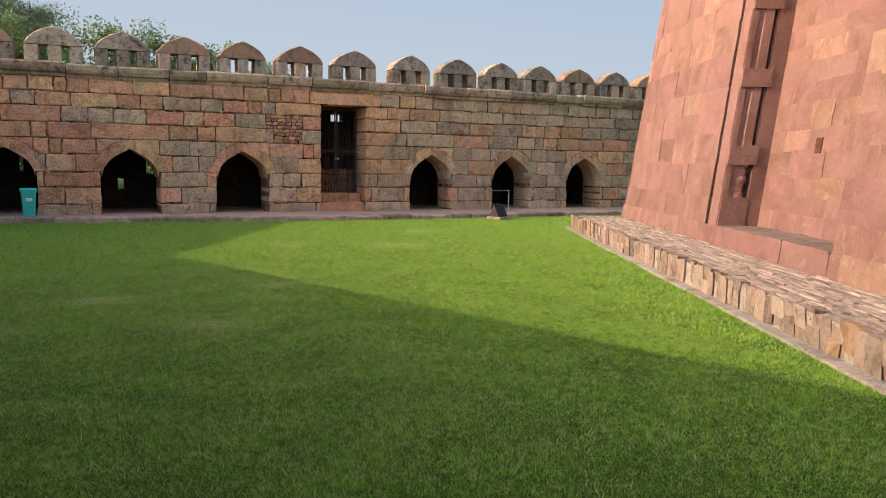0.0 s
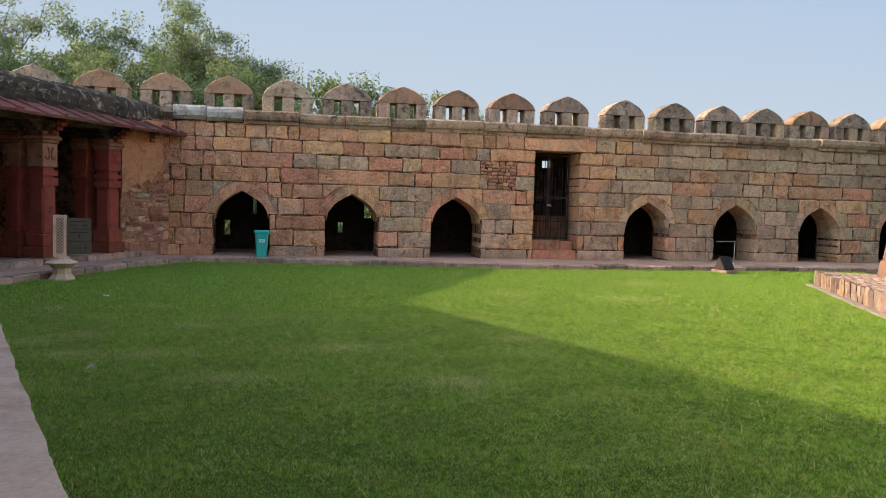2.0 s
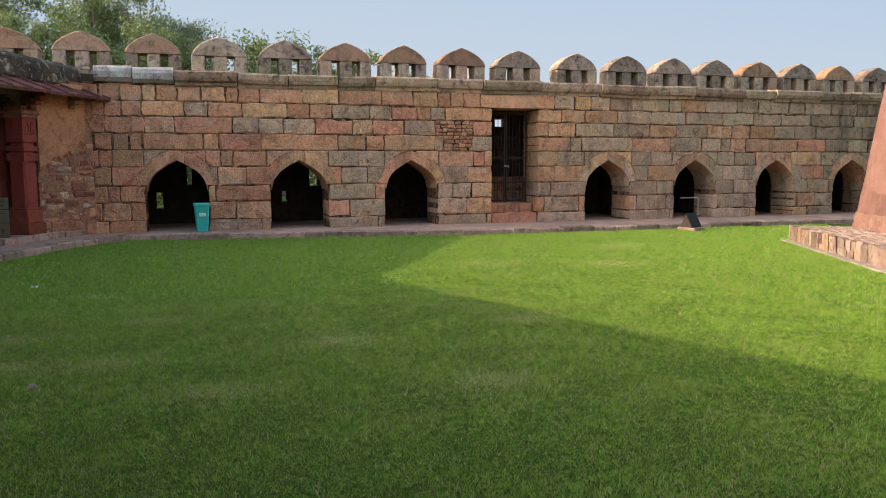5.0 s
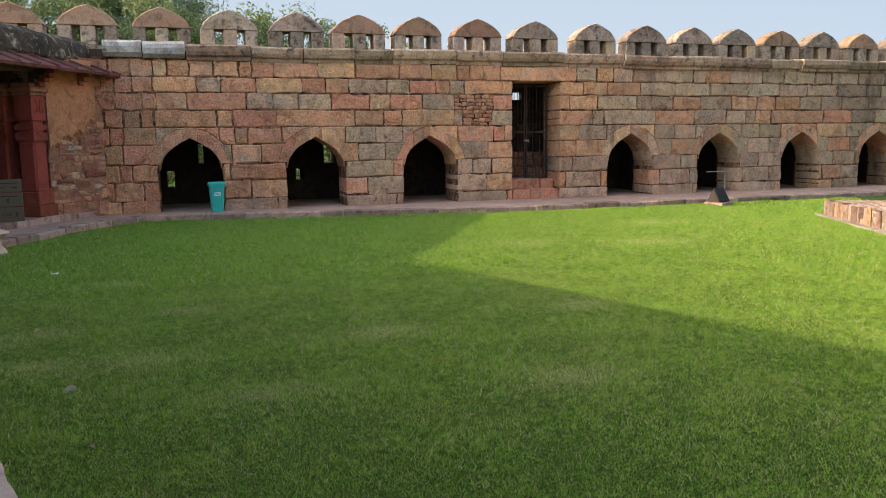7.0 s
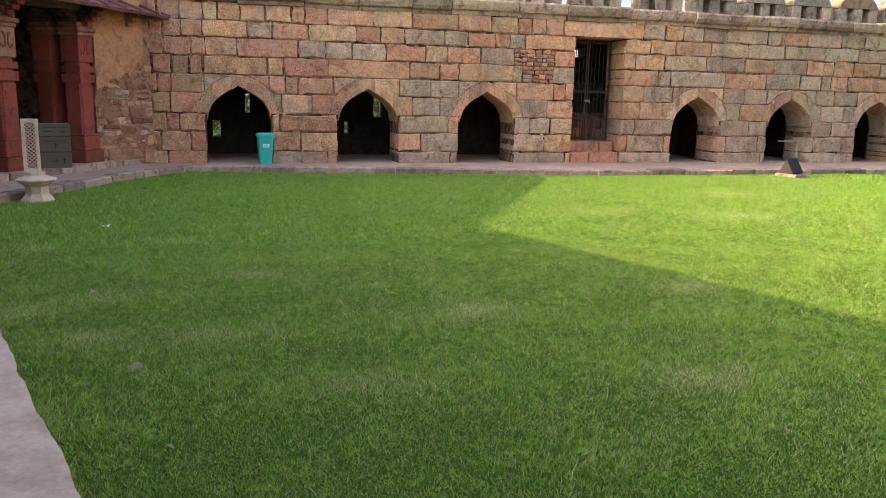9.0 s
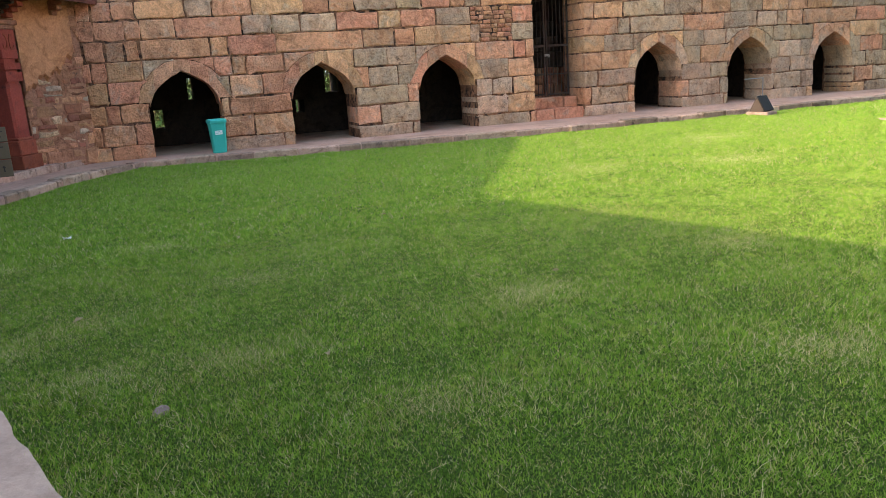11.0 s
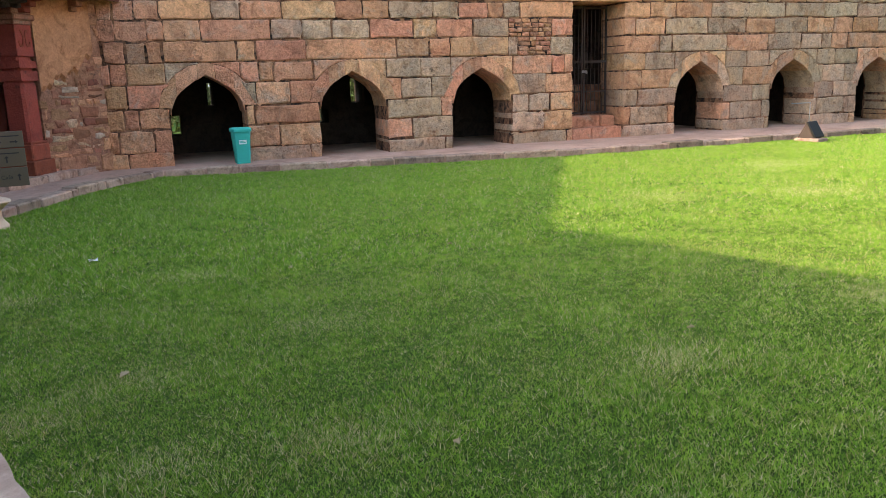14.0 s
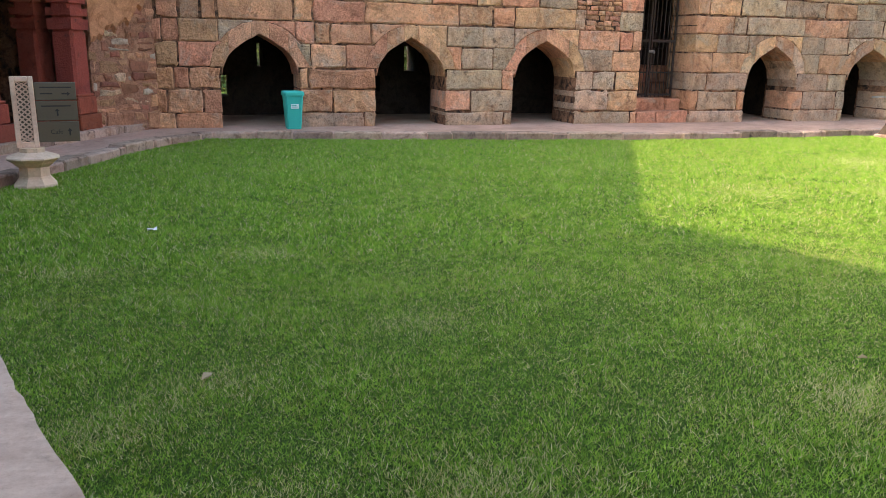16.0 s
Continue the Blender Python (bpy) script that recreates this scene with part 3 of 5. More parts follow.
for c in ARCHES:
    cuts = (-ARCH_W, r.uniform(-0.5, -0.38), r.uniform(-0.06, 0.06), r.uniform(0.38, 0.5), ARCH_W)
    if c < 7:
        cuts = (-ARCH_W, r.uniform(-0.5, -0.4), r.uniform(-0.16, -0.1), r.uniform(0.12, 0.18), r.uniform(0.42, 0.52), ARCH_W)
    for fa, fb in zip(cuts, cuts[1:]):
        xs_a = sorted({c + fa + (fb - fa) * j / 6 for j in range(7)} | {c + q for q in (-HALF, 0.0, HALF) if fa < q < fb})
        low, top = [], []
        for x in xs_a:
            if abs(x - c) > HALF + 1e-4:
                low.append((x, EXTRA_Z0))
            else:
                if abs(abs(x - c) - HALF) < 1e-4 and x > c:
                    low += [(x, SPRING), (x, EXTRA_Z0)]
                elif abs(abs(x - c) - HALF) < 1e-4:
                    low += [(x, EXTRA_Z0), (x, SPRING)]
                else:
                    low.append((x, SPRING + (APEX - SPRING) * arch_curve((x - c) / HALF)))
            if extrados(x, c) > EXTRA_Z0 + 0.02:
                top.append((x, extrados(x, c)))
        vs, fs = block(low + top[::-1], r.uniform(0.002, 0.012), 0.86, on_wall, r, 0.008, 0.002, 0.0, 0.3)
        part("voussoir", (vs, fs, r.choice((TAN, TAN, RED) if c < 12 else (TAN, GREY, TAN))), wall)


def grid_wall(x0, x1, y0, y1, z0, z1, holes):
    """A wall with square openings right through it."""
    gx = sorted({x0, x1, *[h[0] for h in holes], *[h[1] for h in holes]})
    gz = sorted({z0, z1, *[h[2] for h in holes], *[h[3] for h in holes]})
    geo = Geo()
    for xa, xb in zip(gx, gx[1:]):
        for za, zb in zip(gz, gz[1:]):
            mx, mz = (xa + xb) / 2, (za + zb) / 2
            if not any(h[0] < mx < h[1] and h[2] < mz < h[3] for h in holes):
                geo.box(xa, xb, y0, y1, za, zb)
    return geo


SLITS = [(2.36, 2.54, 0.44, 0.84), (3.09, 3.21, 1.0, 1.45), (5.33, 5.52, 0.55, 0.84), (6.02, 6.32, 0.95, 1.45), (11.02, 11.56, 2.50, 2.74)]
# walls and roof inside the cells: much of their darkness is painted on
back = new("wall_outer", mesh_of("wall_outer", *grid_wall(-8, 31, 22.5, 23.35, -0.1, 3.14, SLITS).data(INNER_SHADED)))
tagged(back, "inner face of the outer wall with narrow slits, shade in its colour", "stone wall", kind="structure")
tagged(new("ceiling", mesh_of("ceiling", *Geo().box(-8, 31, 20.02, 23.9, 3.14, 3.30).data(INNER_SHADED))), "stone roof slab over the wall cells", "roof", kind="structure")
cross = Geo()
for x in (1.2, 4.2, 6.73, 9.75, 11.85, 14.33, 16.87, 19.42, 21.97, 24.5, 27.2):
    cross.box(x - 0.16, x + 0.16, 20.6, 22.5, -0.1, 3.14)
tagged(new("wall_cells", mesh_of("wall_cells", *cross.data(INNER_SHADED))), "thick cross walls between the dark cells", "stone wall", kind="structure")
tagged(new("floor_cells", mesh_of("floor_cells", *Geo().box(1.0, 31, 20.25, 22.5, -0.05, 0.088).data(APRON))), "worn stone floor of the cells", "floor", kind="structure")

# coping along the wall top
coping = thing("coping", "moulded stone coping along the wall top", "coping", kind="structure")
x = 1.42
r = random.Random(5)
while x < 30.5:
    w = (0.72, 0.80)[int(x > 2)] if x < 2.9 else r.uniform(0.75, 1.7)
    grey = x < 2.9
    dz = r.uniform(-0.022, 0.02) + (0.03 if grey else 0)
    fr = 19.86 + r.uniform(-0.03, 0.035)
    geo = Geo()
    prof = [(20.3, 3.10), (fr + 0.10, 3.10), (fr + 0.09, 3.17), (fr + 0.03, 3.20), (fr, 3.27), (fr, 3.37), (fr + 0.03, 3.41), (20.3, 3.43)]
    if grey:
        prof = [(20.3, 3.12), (fr + 0.06, 3.12), (fr - 0.02, 3.19), (fr - 0.03, 3.30), (fr, 3.38), (fr + 0.06, 3.43), (20.3, 3.44)]
    k = len(prof)
    sag = r.uniform(-0.02, 0.02)
    vs = [(x + 0.012, y, z + dz) for y, z in prof] + [(x + w - 0.008, y + r.uniform(-.012, .012), z + dz + sag + r.uniform(-.008, .008)) for y, z in prof]
    geo.add(vs, [tuple(range(k)), tuple(range(k, 2 * k))[::-1]] + [(i, k + i, k + (i + 1) % k, (i + 1) % k) for i in range(k)])
    part("coping_stone", geo.data(COPE_GREY if grey else COPE), coping, "whitish grey rounded stone" if grey else "")
    x += w

# parapet base and merlons on the outer edge
tagged(new("wall_parapet", mesh_of("wall_parapet", *Geo().box(-12, 31, 23.32, 23.84, 3.2, 3.74).data(MERLON))), "low parapet under the merlons", "parapet", kind="structure")
MERLONS = (-4.0, -2.4, -0.78, 0.82, 2.42, 3.97, 5.59, 7.15, 8.72, 10.37, 12.04, 13.88, 15.53, 17.12, 18.65, 20.24, 21.82, 23.4, 25.0, 26.6, 28.2)


def merlon(x, y, red, r):
    top = thing("merlon", "weathered stone merlon with two slots under a pointed cap", "merlon", "merlons along the outer wall", at=pose(x, y, 3.74))
    w, d = 0.66 + r.uniform(-.03, .03), 0.26
    for x0, x1, t in ((-w, -w * 0.54, 0), (-w * 0.23, w * 0.25, 1), (w * 0.54, w, 2)):
        geo = Geo().box(x0 + r.uniform(-.015, .015), x1 + r.uniform(-.015, .015), -d, d, 0, 0.45, 0.025)
        part("pier", geo.data(MERLON if r.random() < 0.7 else GREY), top)
    hw, k = w + 0.015, 9
    prof = []
    for i in range(2 * k + 1):
        f = -1 + i / k
        prof.append((f * hw, 0.45 + 0.47 * ((1 - abs(f) ** 4.0) ** 0.7 * 0.42 + 0.58 * (1 - abs(f) ** 1.15)) + r.uniform(-.006, .006)))
    m = len(prof)
    vs, b = [], 0.03
    for y0, kx in ((-d - 0.01, 0.96), (-d - 0.015 + b, 1.0), (d + 0.015 - b, 1.0), (d + 0.01, 0.96)):
        vs += [(px_ * kx, y0, 0.45 + (pz - 0.45) * kx) for px_, pz in prof]
    fs = [tuple(range(m)), tuple(range(3 * m, 4 * m))[::-1]]
    for j in range(3):
        fs += [(j * m + i, (j + 1) * m + i, (j + 1) * m + i + 1, j * m + i + 1) for i in range(m - 1)]
        fs.append((j * m, j * m + m - 1, (j + 1) * m + m - 1, (j + 1) * m))
    part("cap", (vs, fs, MERLON_RED if red else MERLON), top, "rounded reddish cap stone" if red else "")


r = random.Random(12)
for i, x in enumerate(MERLONS):
    merlon(x, 23.58, i in (2, 3, 4, 7, 8, 9) or (i > 11 and r.random() < 0.2), r)

# steps and barred gate in the doorway
steps = thing("door_steps", "two worn red stone steps in the doorway", "steps", kind="structure")
r = random.Random(31)
part("step", Geo().box(DOOR_L + 0.01, DOOR_L + 0.45, 20.02, 20.7, 0.05, 0.31, 0.02).box(DOOR_L + 0.46, DOOR_R - 0.01, 20.01, 20.7, 0.05, 0.325, 0.02).data(RED), steps)
part("step", Geo().box(DOOR_L + 0.01, DOOR_L + 0.82, 20.3, 20.9, 0.3, 0.555, 0.02).box(DOOR_L + 0.83, DOOR_R - 0.01, 20.28, 20.9, 0.3, 0.54, 0.02).data(RED), steps)
gate = thing("door_1", "closed rusty iron barred gate standing in the stone doorway", "gate", kind="structure", at=pose(0, 20.62, 0))
for xa, xb in ((DOOR_L + 0.02, 10.545), (10.565, DOOR_R - 0.02)):
    leaf = part("gate_leaf", Geo().box(xa, xa + 0.035, -0.018, 0.018, 0.56, 2.76, 0.004).box(xb - 0.035, xb, -0.018, 0.018, 0.56, 2.76, 0.004)
                .box(xa, xb, -0.016, 0.016, 0.58, 0.62).box(xa, xb, -0.016, 0.016, 1.02, 1.05).box(xa, xb, -0.016, 0.016, 1.62, 1.67).box(xa, xb, -0.016, 0.016, 2.70, 2.75).data(IRON), gate)
    k = 6
    for i in range(1, k):
        x = xa + (xb - xa) * i / k
        part("bar", Geo().lathe([(0.008, 0.56), (0.008, 2.74)], 6, (x, 0)).data(IRON), leaf)
part("latch", Geo().box(10.52, 10.63, -0.04, -0.015, 1.42, 1.47, 0.006).lathe([(0.018, 1.40), (0.022, 1.44), (0.0, 1.47)], 8, (10.62, -0.045)).data(PIPE), gate, "small pale padlock and bolt")
stair = thing("wall_stair", "stone stair behind the gate, reddish risers, upper ones with shade in their colour", "stairs", kind="structure")
for k in range(6):
    z0, y0 = 0.085 + 0.36 * k, 21.25 + 0.2 * k
    x = 9.92
    while x < 11.66:
        w = min(r.uniform(0.16, 0.34), 11.68 - x)
        # risers from the fourth up get the near-black colour as painted shade
        part("riser_stone", Geo().box(x + 0.006, x + w - 0.006, y0, 22.5, z0, z0 + 0.352, 0.014).data(RED if k < 3 else INNER_SHADED), stair)
        x += w + 0.001


# ---- side gallery ----
D = Vector((0.479, 0.878, 0))
OUTW = Vector((0.878, -0.479, 0))
ANG = math.degrees(math.atan2(D.y, D.x))
GAL = pose(0.5, 19.1, 0, 0, 0, ANG)      # x along the front towards the corner, -y outwards


def in_gallery(geo):
    geo.v = [tuple(GAL @ Vector(q)) for q in geo.v]
    return geo


gal_floor = in_gallery(Geo().box(-7.6, 1.2, -0.12, 5.8, -0.02, 0.20))
tagged(new("floor_gallery", mesh_of("floor_gallery", *gal_floor.data(KERB))), "raised stone floor of the pillared gallery", "floor", kind="structure")
edge = thing("kerb_3", "stone edging of the gallery floor", "kerb", kind="structure")
r = random.Random(8)
x = -7.4
while x < 0.9:
    w = min(r.uniform(0.5, 1.0), 1.0 - x)
    part("kerb_stone", in_gallery(Geo().box(x + 0.006, x + w - 0.006, -0.20 + r.uniform(-.02, .02), 0.25, 0.02, 0.205 + r.uniform(-.008, .01), 0.018)).data(KERB), edge)
    x += w
# back wall and roof coloured near-black in place of the gallery's deep shade
tagged(new("wall_gallery", mesh_of("wall_gallery", *in_gallery(Geo().box(-7.6, 3.0, 5.6, 6.0, 0, 3.2).box(-7.9, -7.5, -0.3, 6.0, 0, 3.3).box(0.9, 1.3, 0.9, 5.7, 0, 3.1)).data(INNER_SHADED))), "back wall of the gallery, shade put into its colour", "stone wall", kind="structure")
tagged(new("roof_gallery", mesh_of("roof_gallery", *in_gallery(Geo().box(-7.6, 1.35, -0.05, 6.0, 2.98, 3.14)).data(INNER_SHADED))), "flat stone roof of the gallery", "roof", kind="structure")
# beam darkened by its colour to stand for shade under the eave
tagged(new("beam_gallery", mesh_of("beam_gallery", *in_gallery(Geo().box(-7.5, 1.1, -0.06, 0.34, 2.74, 2.985, 0.02).box(-7.5, 1.1, 1.9, 2.2, 2.74, 2.985)).data(SHADED_STONE))), "stone beam over the pillars, shade of the eave in its colour", "beam", kind="structure")


def pillar(t, depth, label):
    """A carved square pillar with base, cross-shaped shaft, carved band and bracket capital."""
    p_ = thing("pillar", label, "pillar", "pillars of the gallery", at=GAL @ pose(t, depth, 0.2))
    part("base", Geo().box(-0.24, 0.24, -0.24, 0.24, 0, 0.22, 0.012).data(PILLAR), p_)
    part("die", Geo().box(-0.205, 0.205, -0.205, 0.205, 0.22, 0.46, 0.015).box(-0.185, 0.185, -0.185, 0.185, 0.46, 0.50, 0.01).data(PILLAR), p_)
    sh = Geo()
    for z0, z1, a, c in ((0.50, 1.32, 0.165, 0.035), (1.36, 1.50, 0.185, 0.0), (1.54, 1.64, 0.185, 0.0), (1.32, 1.70, 0.15, 0.03)):
        q = [(-a + c, -a), (a - c, -a), (a, -a + c), (a, a - c), (a - c, a), (-a + c, a), (-a, a - c), (-a, -a + c)] if c else [(-a, -a), (a, -a), (a, a), (-a, a)]
        sh.prism(q, z0, z1)
    part("shaft", sh.data(PILLAR), p_)
    part("band", Geo().box(-0.18, 0.18, -0.18, 0.18, 1.70, 2.14, 0.01).data(PILLAR_PALE if depth < 1 and t < -1 else PILLAR), p_, "pale carved band")
    for side in (0, 1):
        rot = Matrix.Rotation(side * math.pi / 2, 4, "Z")
        scroll = Geo()
        for sgn in (-1, 1):
            ring = []
            for i in range(13):
                a = math.pi * (0.5 - 1.35 * i / 12)
                ring.append((sgn * (0.075 - 0.05 * math.cos(a)), 1.95 + 0.11 * math.sin(a)))
            for (xa, za), (xb, zb) in zip(ring, ring[1:]):
                scroll.box(min(xa, xb) - 0.008, max(xa, xb) + 0.008, -0.192, -0.175, min(za, zb) - 0.008, max(za, zb) + 0.008, 0, rot)
        part("scroll", scroll.data(PILLAR), p_)
    cap = Geo().box(-0.2, 0.2, -0.2, 0.2, 2.14, 2.2, 0.01).box(-0.235, 0.235, -0.235, 0.235, 2.2, 2.28, 0.02).box(-0.2, 0.2, -0.2, 0.2, 2.28, 2.36, 0.015)
    part("capital", cap.data(PILLAR_PALE if depth < 1 else PILLAR), p_)
    br = Geo()
    for k in range(3):
        e = 0.26 + 0.1 * k
        br.box(-e, e, -0.13, 0.13, 2.36 + 0.065 * k, 2.425 + 0.065 * k, 0.012)
        br.box(-0.13, 0.13, -e, e, 2.361 + 0.065 * k, 2.424 + 0.065 * k, 0.012)
    # top bracket painted dark for the shade under the eave
    part("bracket", br.data(SHADED_STONE), p_)
    return p_


for t in (-0.24, -1.98, -3.72, -5.46):
    pillar(t, 0.14, "dark red sandstone pillar with carved band on a square base")
    pillar(t - 0.04, 0.66, "dark red inner pillar in the shade of the gallery")

# plastered rubble wall between the gallery and the corner
RW_A, RW_B = Vector((0.52, 19.08, 0)), Vector((1.45, 20.06, 0))
RW = pose(RW_A.x, RW_A.y, 0, 0, 0, math.degrees(math.atan2(RW_B.y - RW_A.y, RW_B.x - RW_A.x)))
rw_len = (RW_B - RW_A).length
rub = Geo().box(0, rw_len + 0.1, 0.05, 1.0, 0.05, 3.1)
rub.v = [tuple(RW @ Vector(q)) for q in rub.v]
rubble = new("wall_rubble", mesh_of("wall_rubble", *rub.data(BED)))
tagged(rubble, "rubble wall with ochre plaster left on its upper half", "stone wall", kind="structure")
gx, gz = 40, 20
vs, fs = [], []
r = random.Random(77)


def plaster_low(f):
    """Lower edge of the plaster, ragged, rising towards the corner."""
    return 1.30 + 0.82 * f + 0.05 * math.sin(9 * f) + 0.045 * math.sin(31 * f) + 0.03 * math.sin(67 * f)


for i in range(gx + 1):
    f = i / gx * 0.80
    lo = plaster_low(f)
    for j in range(gz + 1):
        z = lo + (3.05 - lo) * j / gz
        thick = (0.0 if j else -0.05) if i < gx else -0.05
        vs.append(RW @ Vector((f * rw_len, -thick + 0.012 * noise.noise(Vector((f * 4, z * 3, 5))), z)))
for i in range(gx):
    for j in range(gz):
        k = i * (gz + 1) + j
        fs.append((k, k + gz + 1, k + gz + 2, k + 1))
part("plaster", (vs, fs, PLASTER), rubble, "ochre plaster with a ragged lower edge")


RUBBLE_RED = stone("rubble_red", (0.33, 0.135, 0.085), (0.26, 0.11, 0.072), (0.11, 0.07, 0.055), 0.58, 0.3)
PALE_STONE = stone("pale_rubble", (0.47, 0.38, 0.29), (0.38, 0.30, 0.22), (0.2, 0.15, 0.12), 0.6, 0.25)


def on_rubble(a, b, out):
    return RW @ Vector((a, 0.05 - out, b))


z = 0.12
while z < 2.95:
    h = r.uniform(0.10, 0.20) if z > 0.75 else r.uniform(0.17, 0.30)
    x = r.uniform(-0.15, -0.02)
    while x < rw_len + 0.02:
        w = h * r.uniform(0.7, 2.3)
        x0, x1 = max(x, 0.0), min(x + w, rw_len + 0.06)
        xm, zm = (x0 + x1) / 2, z + h / 2
        if x1 - x0 > 0.05 and (zm < plaster_low(min(xm / rw_len, 0.80)) - 0.03 or xm > rw_len * 0.82):
            rows = [(z, z + h)] if h < 0.16 or r.random() < 0.6 else [(z, z + h * 0.45), (z + h * 0.45, z + h)]
            for za, zb in rows:
                j = [r.uniform(-.028, .028) for _ in range(8)]
                poly = [(x0 + j[0], za + j[1]), (x1 + j[2], za + j[3]), (x1 + j[4], zb + j[5]), (x0 + j[6], zb + j[7])]
                mat = r.choice((RUBBLE, RUBBLE, RUBBLE, RED, RUBBLE_RED, RUBBLE_RED, RUBBLE, GREY, PALE_STONE))
                part("rubble_stone", (*block(poly, r.uniform(-0.006, 0.024), 0.05, on_rubble, r, 0.014, r.uniform(0.002, 0.014), 0.024), mat), rubble)
        x += w
    z += h

# eave slabs, brackets and parapet of the gallery
eave = thing("eave", "sloping red stone eave over the gallery pillars", "eave", kind="structure")
r = random.Random(15)
x = -7.5
while x < 1.28:
    w = min(r.uniform(0.42, 0.5), 1.36 - x)
    geo = Geo()
    dz = r.uniform(-.006, .006)
    for x0, x1, up in ((x, x + w, 0.0), (x + w - 0.05, x + w + 0.03, 0.035)):
        vs = []
        for xx in (x0, x1):
            vs += [(xx, 0.10, 3.02 + dz), (xx, -0.62, 2.76 + dz), (xx, -0.64, 2.81 + dz + up), (xx, 0.10, 3.09 + dz + up)]
        geo.add(vs, [(0, 1, 2, 3), (7, 6, 5, 4), (0, 4, 5, 1), (1, 5, 6, 2), (2, 6, 7, 3), (3, 7, 4, 0)])
    part("eave_slab", in_gallery(geo).data(CHAJJA), eave)
    x += w
for t in (-5.46, -3.72, -1.98, -0.24, 0.72):
    geo = Geo()
    for k in range(4):
        geo.box(t - 0.07, t + 0.07, -0.16 - 0.1 * k, 0.1, 2.50 + 0.075 * k, 2.575 + 0.075 * k, 0.01)
    part("eave_bracket", in_gallery(geo).data(PILLAR if t < 0 else PILLAR_PALE), eave)
vs, fs, seg = [], [], 150
prof = [(0.30, 3.06), (-0.10, 3.06), (-0.16, 3.14), (-0.18, 3.32), (-0.14, 3.46), (-0.02, 3.55), (0.14, 3.57), (0.30, 3.50)]
k = len(prof)
for i in range(seg + 1):
    x = -7.6 + (1.20 + 7.6) * i / seg
    for y, zz in prof:
        w = 0.03 * noise.noise(Vector((x * 1.7, y * 4, zz * 4))) + 0.02 * noise.noise(Vector((x * 6, y * 9, zz * 9)))
        lift = -0.075 - 0.034 * x
        vs.append(GAL @ Vector((x, y + w + max(0.0, -0.11 * x), zz + w + lift)))
for i in range(seg):
    fs += [(i * k + j, i * k + (j + 1) % k, (i + 1) * k + (j + 1) % k, (i + 1) * k + j) for j in range(k)]
fs += [tuple(range(k)), tuple(seg * k + j for j in range(k))[::-1]]
tagged(new("parapet_gallery", mesh_of("parapet_gallery", vs, fs, BLACKENED)), "blackened rounded parapet with pale lichen spots", "parapet", kind="structure")

# plain range that closes the court on the side of the walk
B0, B1 = Vector((-2.2, 14.25)), Vector((3.6, -1.4))
B2 = B1 + (B1 - B0).normalized() * 8
dirb = (B2 - B0).normalized()
nb = Vector((dirb.y, -dirb.x))
if nb.x > 0:
    nb = -nb
q = [B0, B2, B2 + nb * 4, B0 + nb * 4]
g = Geo().prism([tuple(v) for v in (q[0], q[3], q[2], q[1])][::-1], 0, 3.52)
tagged(new("wall_west", mesh_of("wall_west", *g.data(RUBBLE))), "plain stone range beside the walk", "stone wall", kind="structure")

# ---- the tomb ----
def on_tomb(a, b, out):
    """a along the foot, b height, out from the leaning face."""
    q_ = U * a + N * (TOMB_S + out - BATTER * (b - 0.3))
    return (q_.x, q_.y, b)


def tomb_box(geo, a0, a1, o0, o1, z0, z1):
    vs_ = [on_tomb(a, z_, o) for a in (a0, a1) for o in (o0, o1) for z_ in (z0, z1)]
    return geo.add(vs_, [(0, 1, 3, 2), (4, 6, 7, 5), (0, 4, 5, 1), (2, 3, 7, 6), (0, 2, 6, 4), (1, 5, 7, 3)])


REC_A, REC_B, STRIP = 10.55, 13.92, 14.26
TOP = 9.5
core = Geo()


def corner_a(z_):
    return TOMB_U - BATTER * (z_ - 0.3)


vs = []
for o in (-0.05, -19.0):
    for a_end in (0, 1):
        for z_ in (0.0, TOP):
            a = corner_a(z_) - 0.05 if a_end else REC_B + 0.5
            vs.append(on_tomb(a, z_, o))
core.add(vs, [(0, 1, 3, 2), (4, 6, 7, 5), (0, 4, 5, 1), (2, 3, 7, 6), (0, 2, 6, 4), (1, 5, 7, 3)])
tomb_box(core, 0.0, REC_A, -0.05, -19.0, 0.0, TOP)
tomb_box(core, REC_A - 0.1, REC_B + 0.7, -0.66, -19.0, 0.0, TOP)
tomb = new("tomb_wall", mesh_of("tomb_wall", *core.data(SAND_FLAT)))
tagged(tomb, "leaning red sandstone face of the tomb in sunlight", "tomb", kind="structure")
r = random.Random(44)


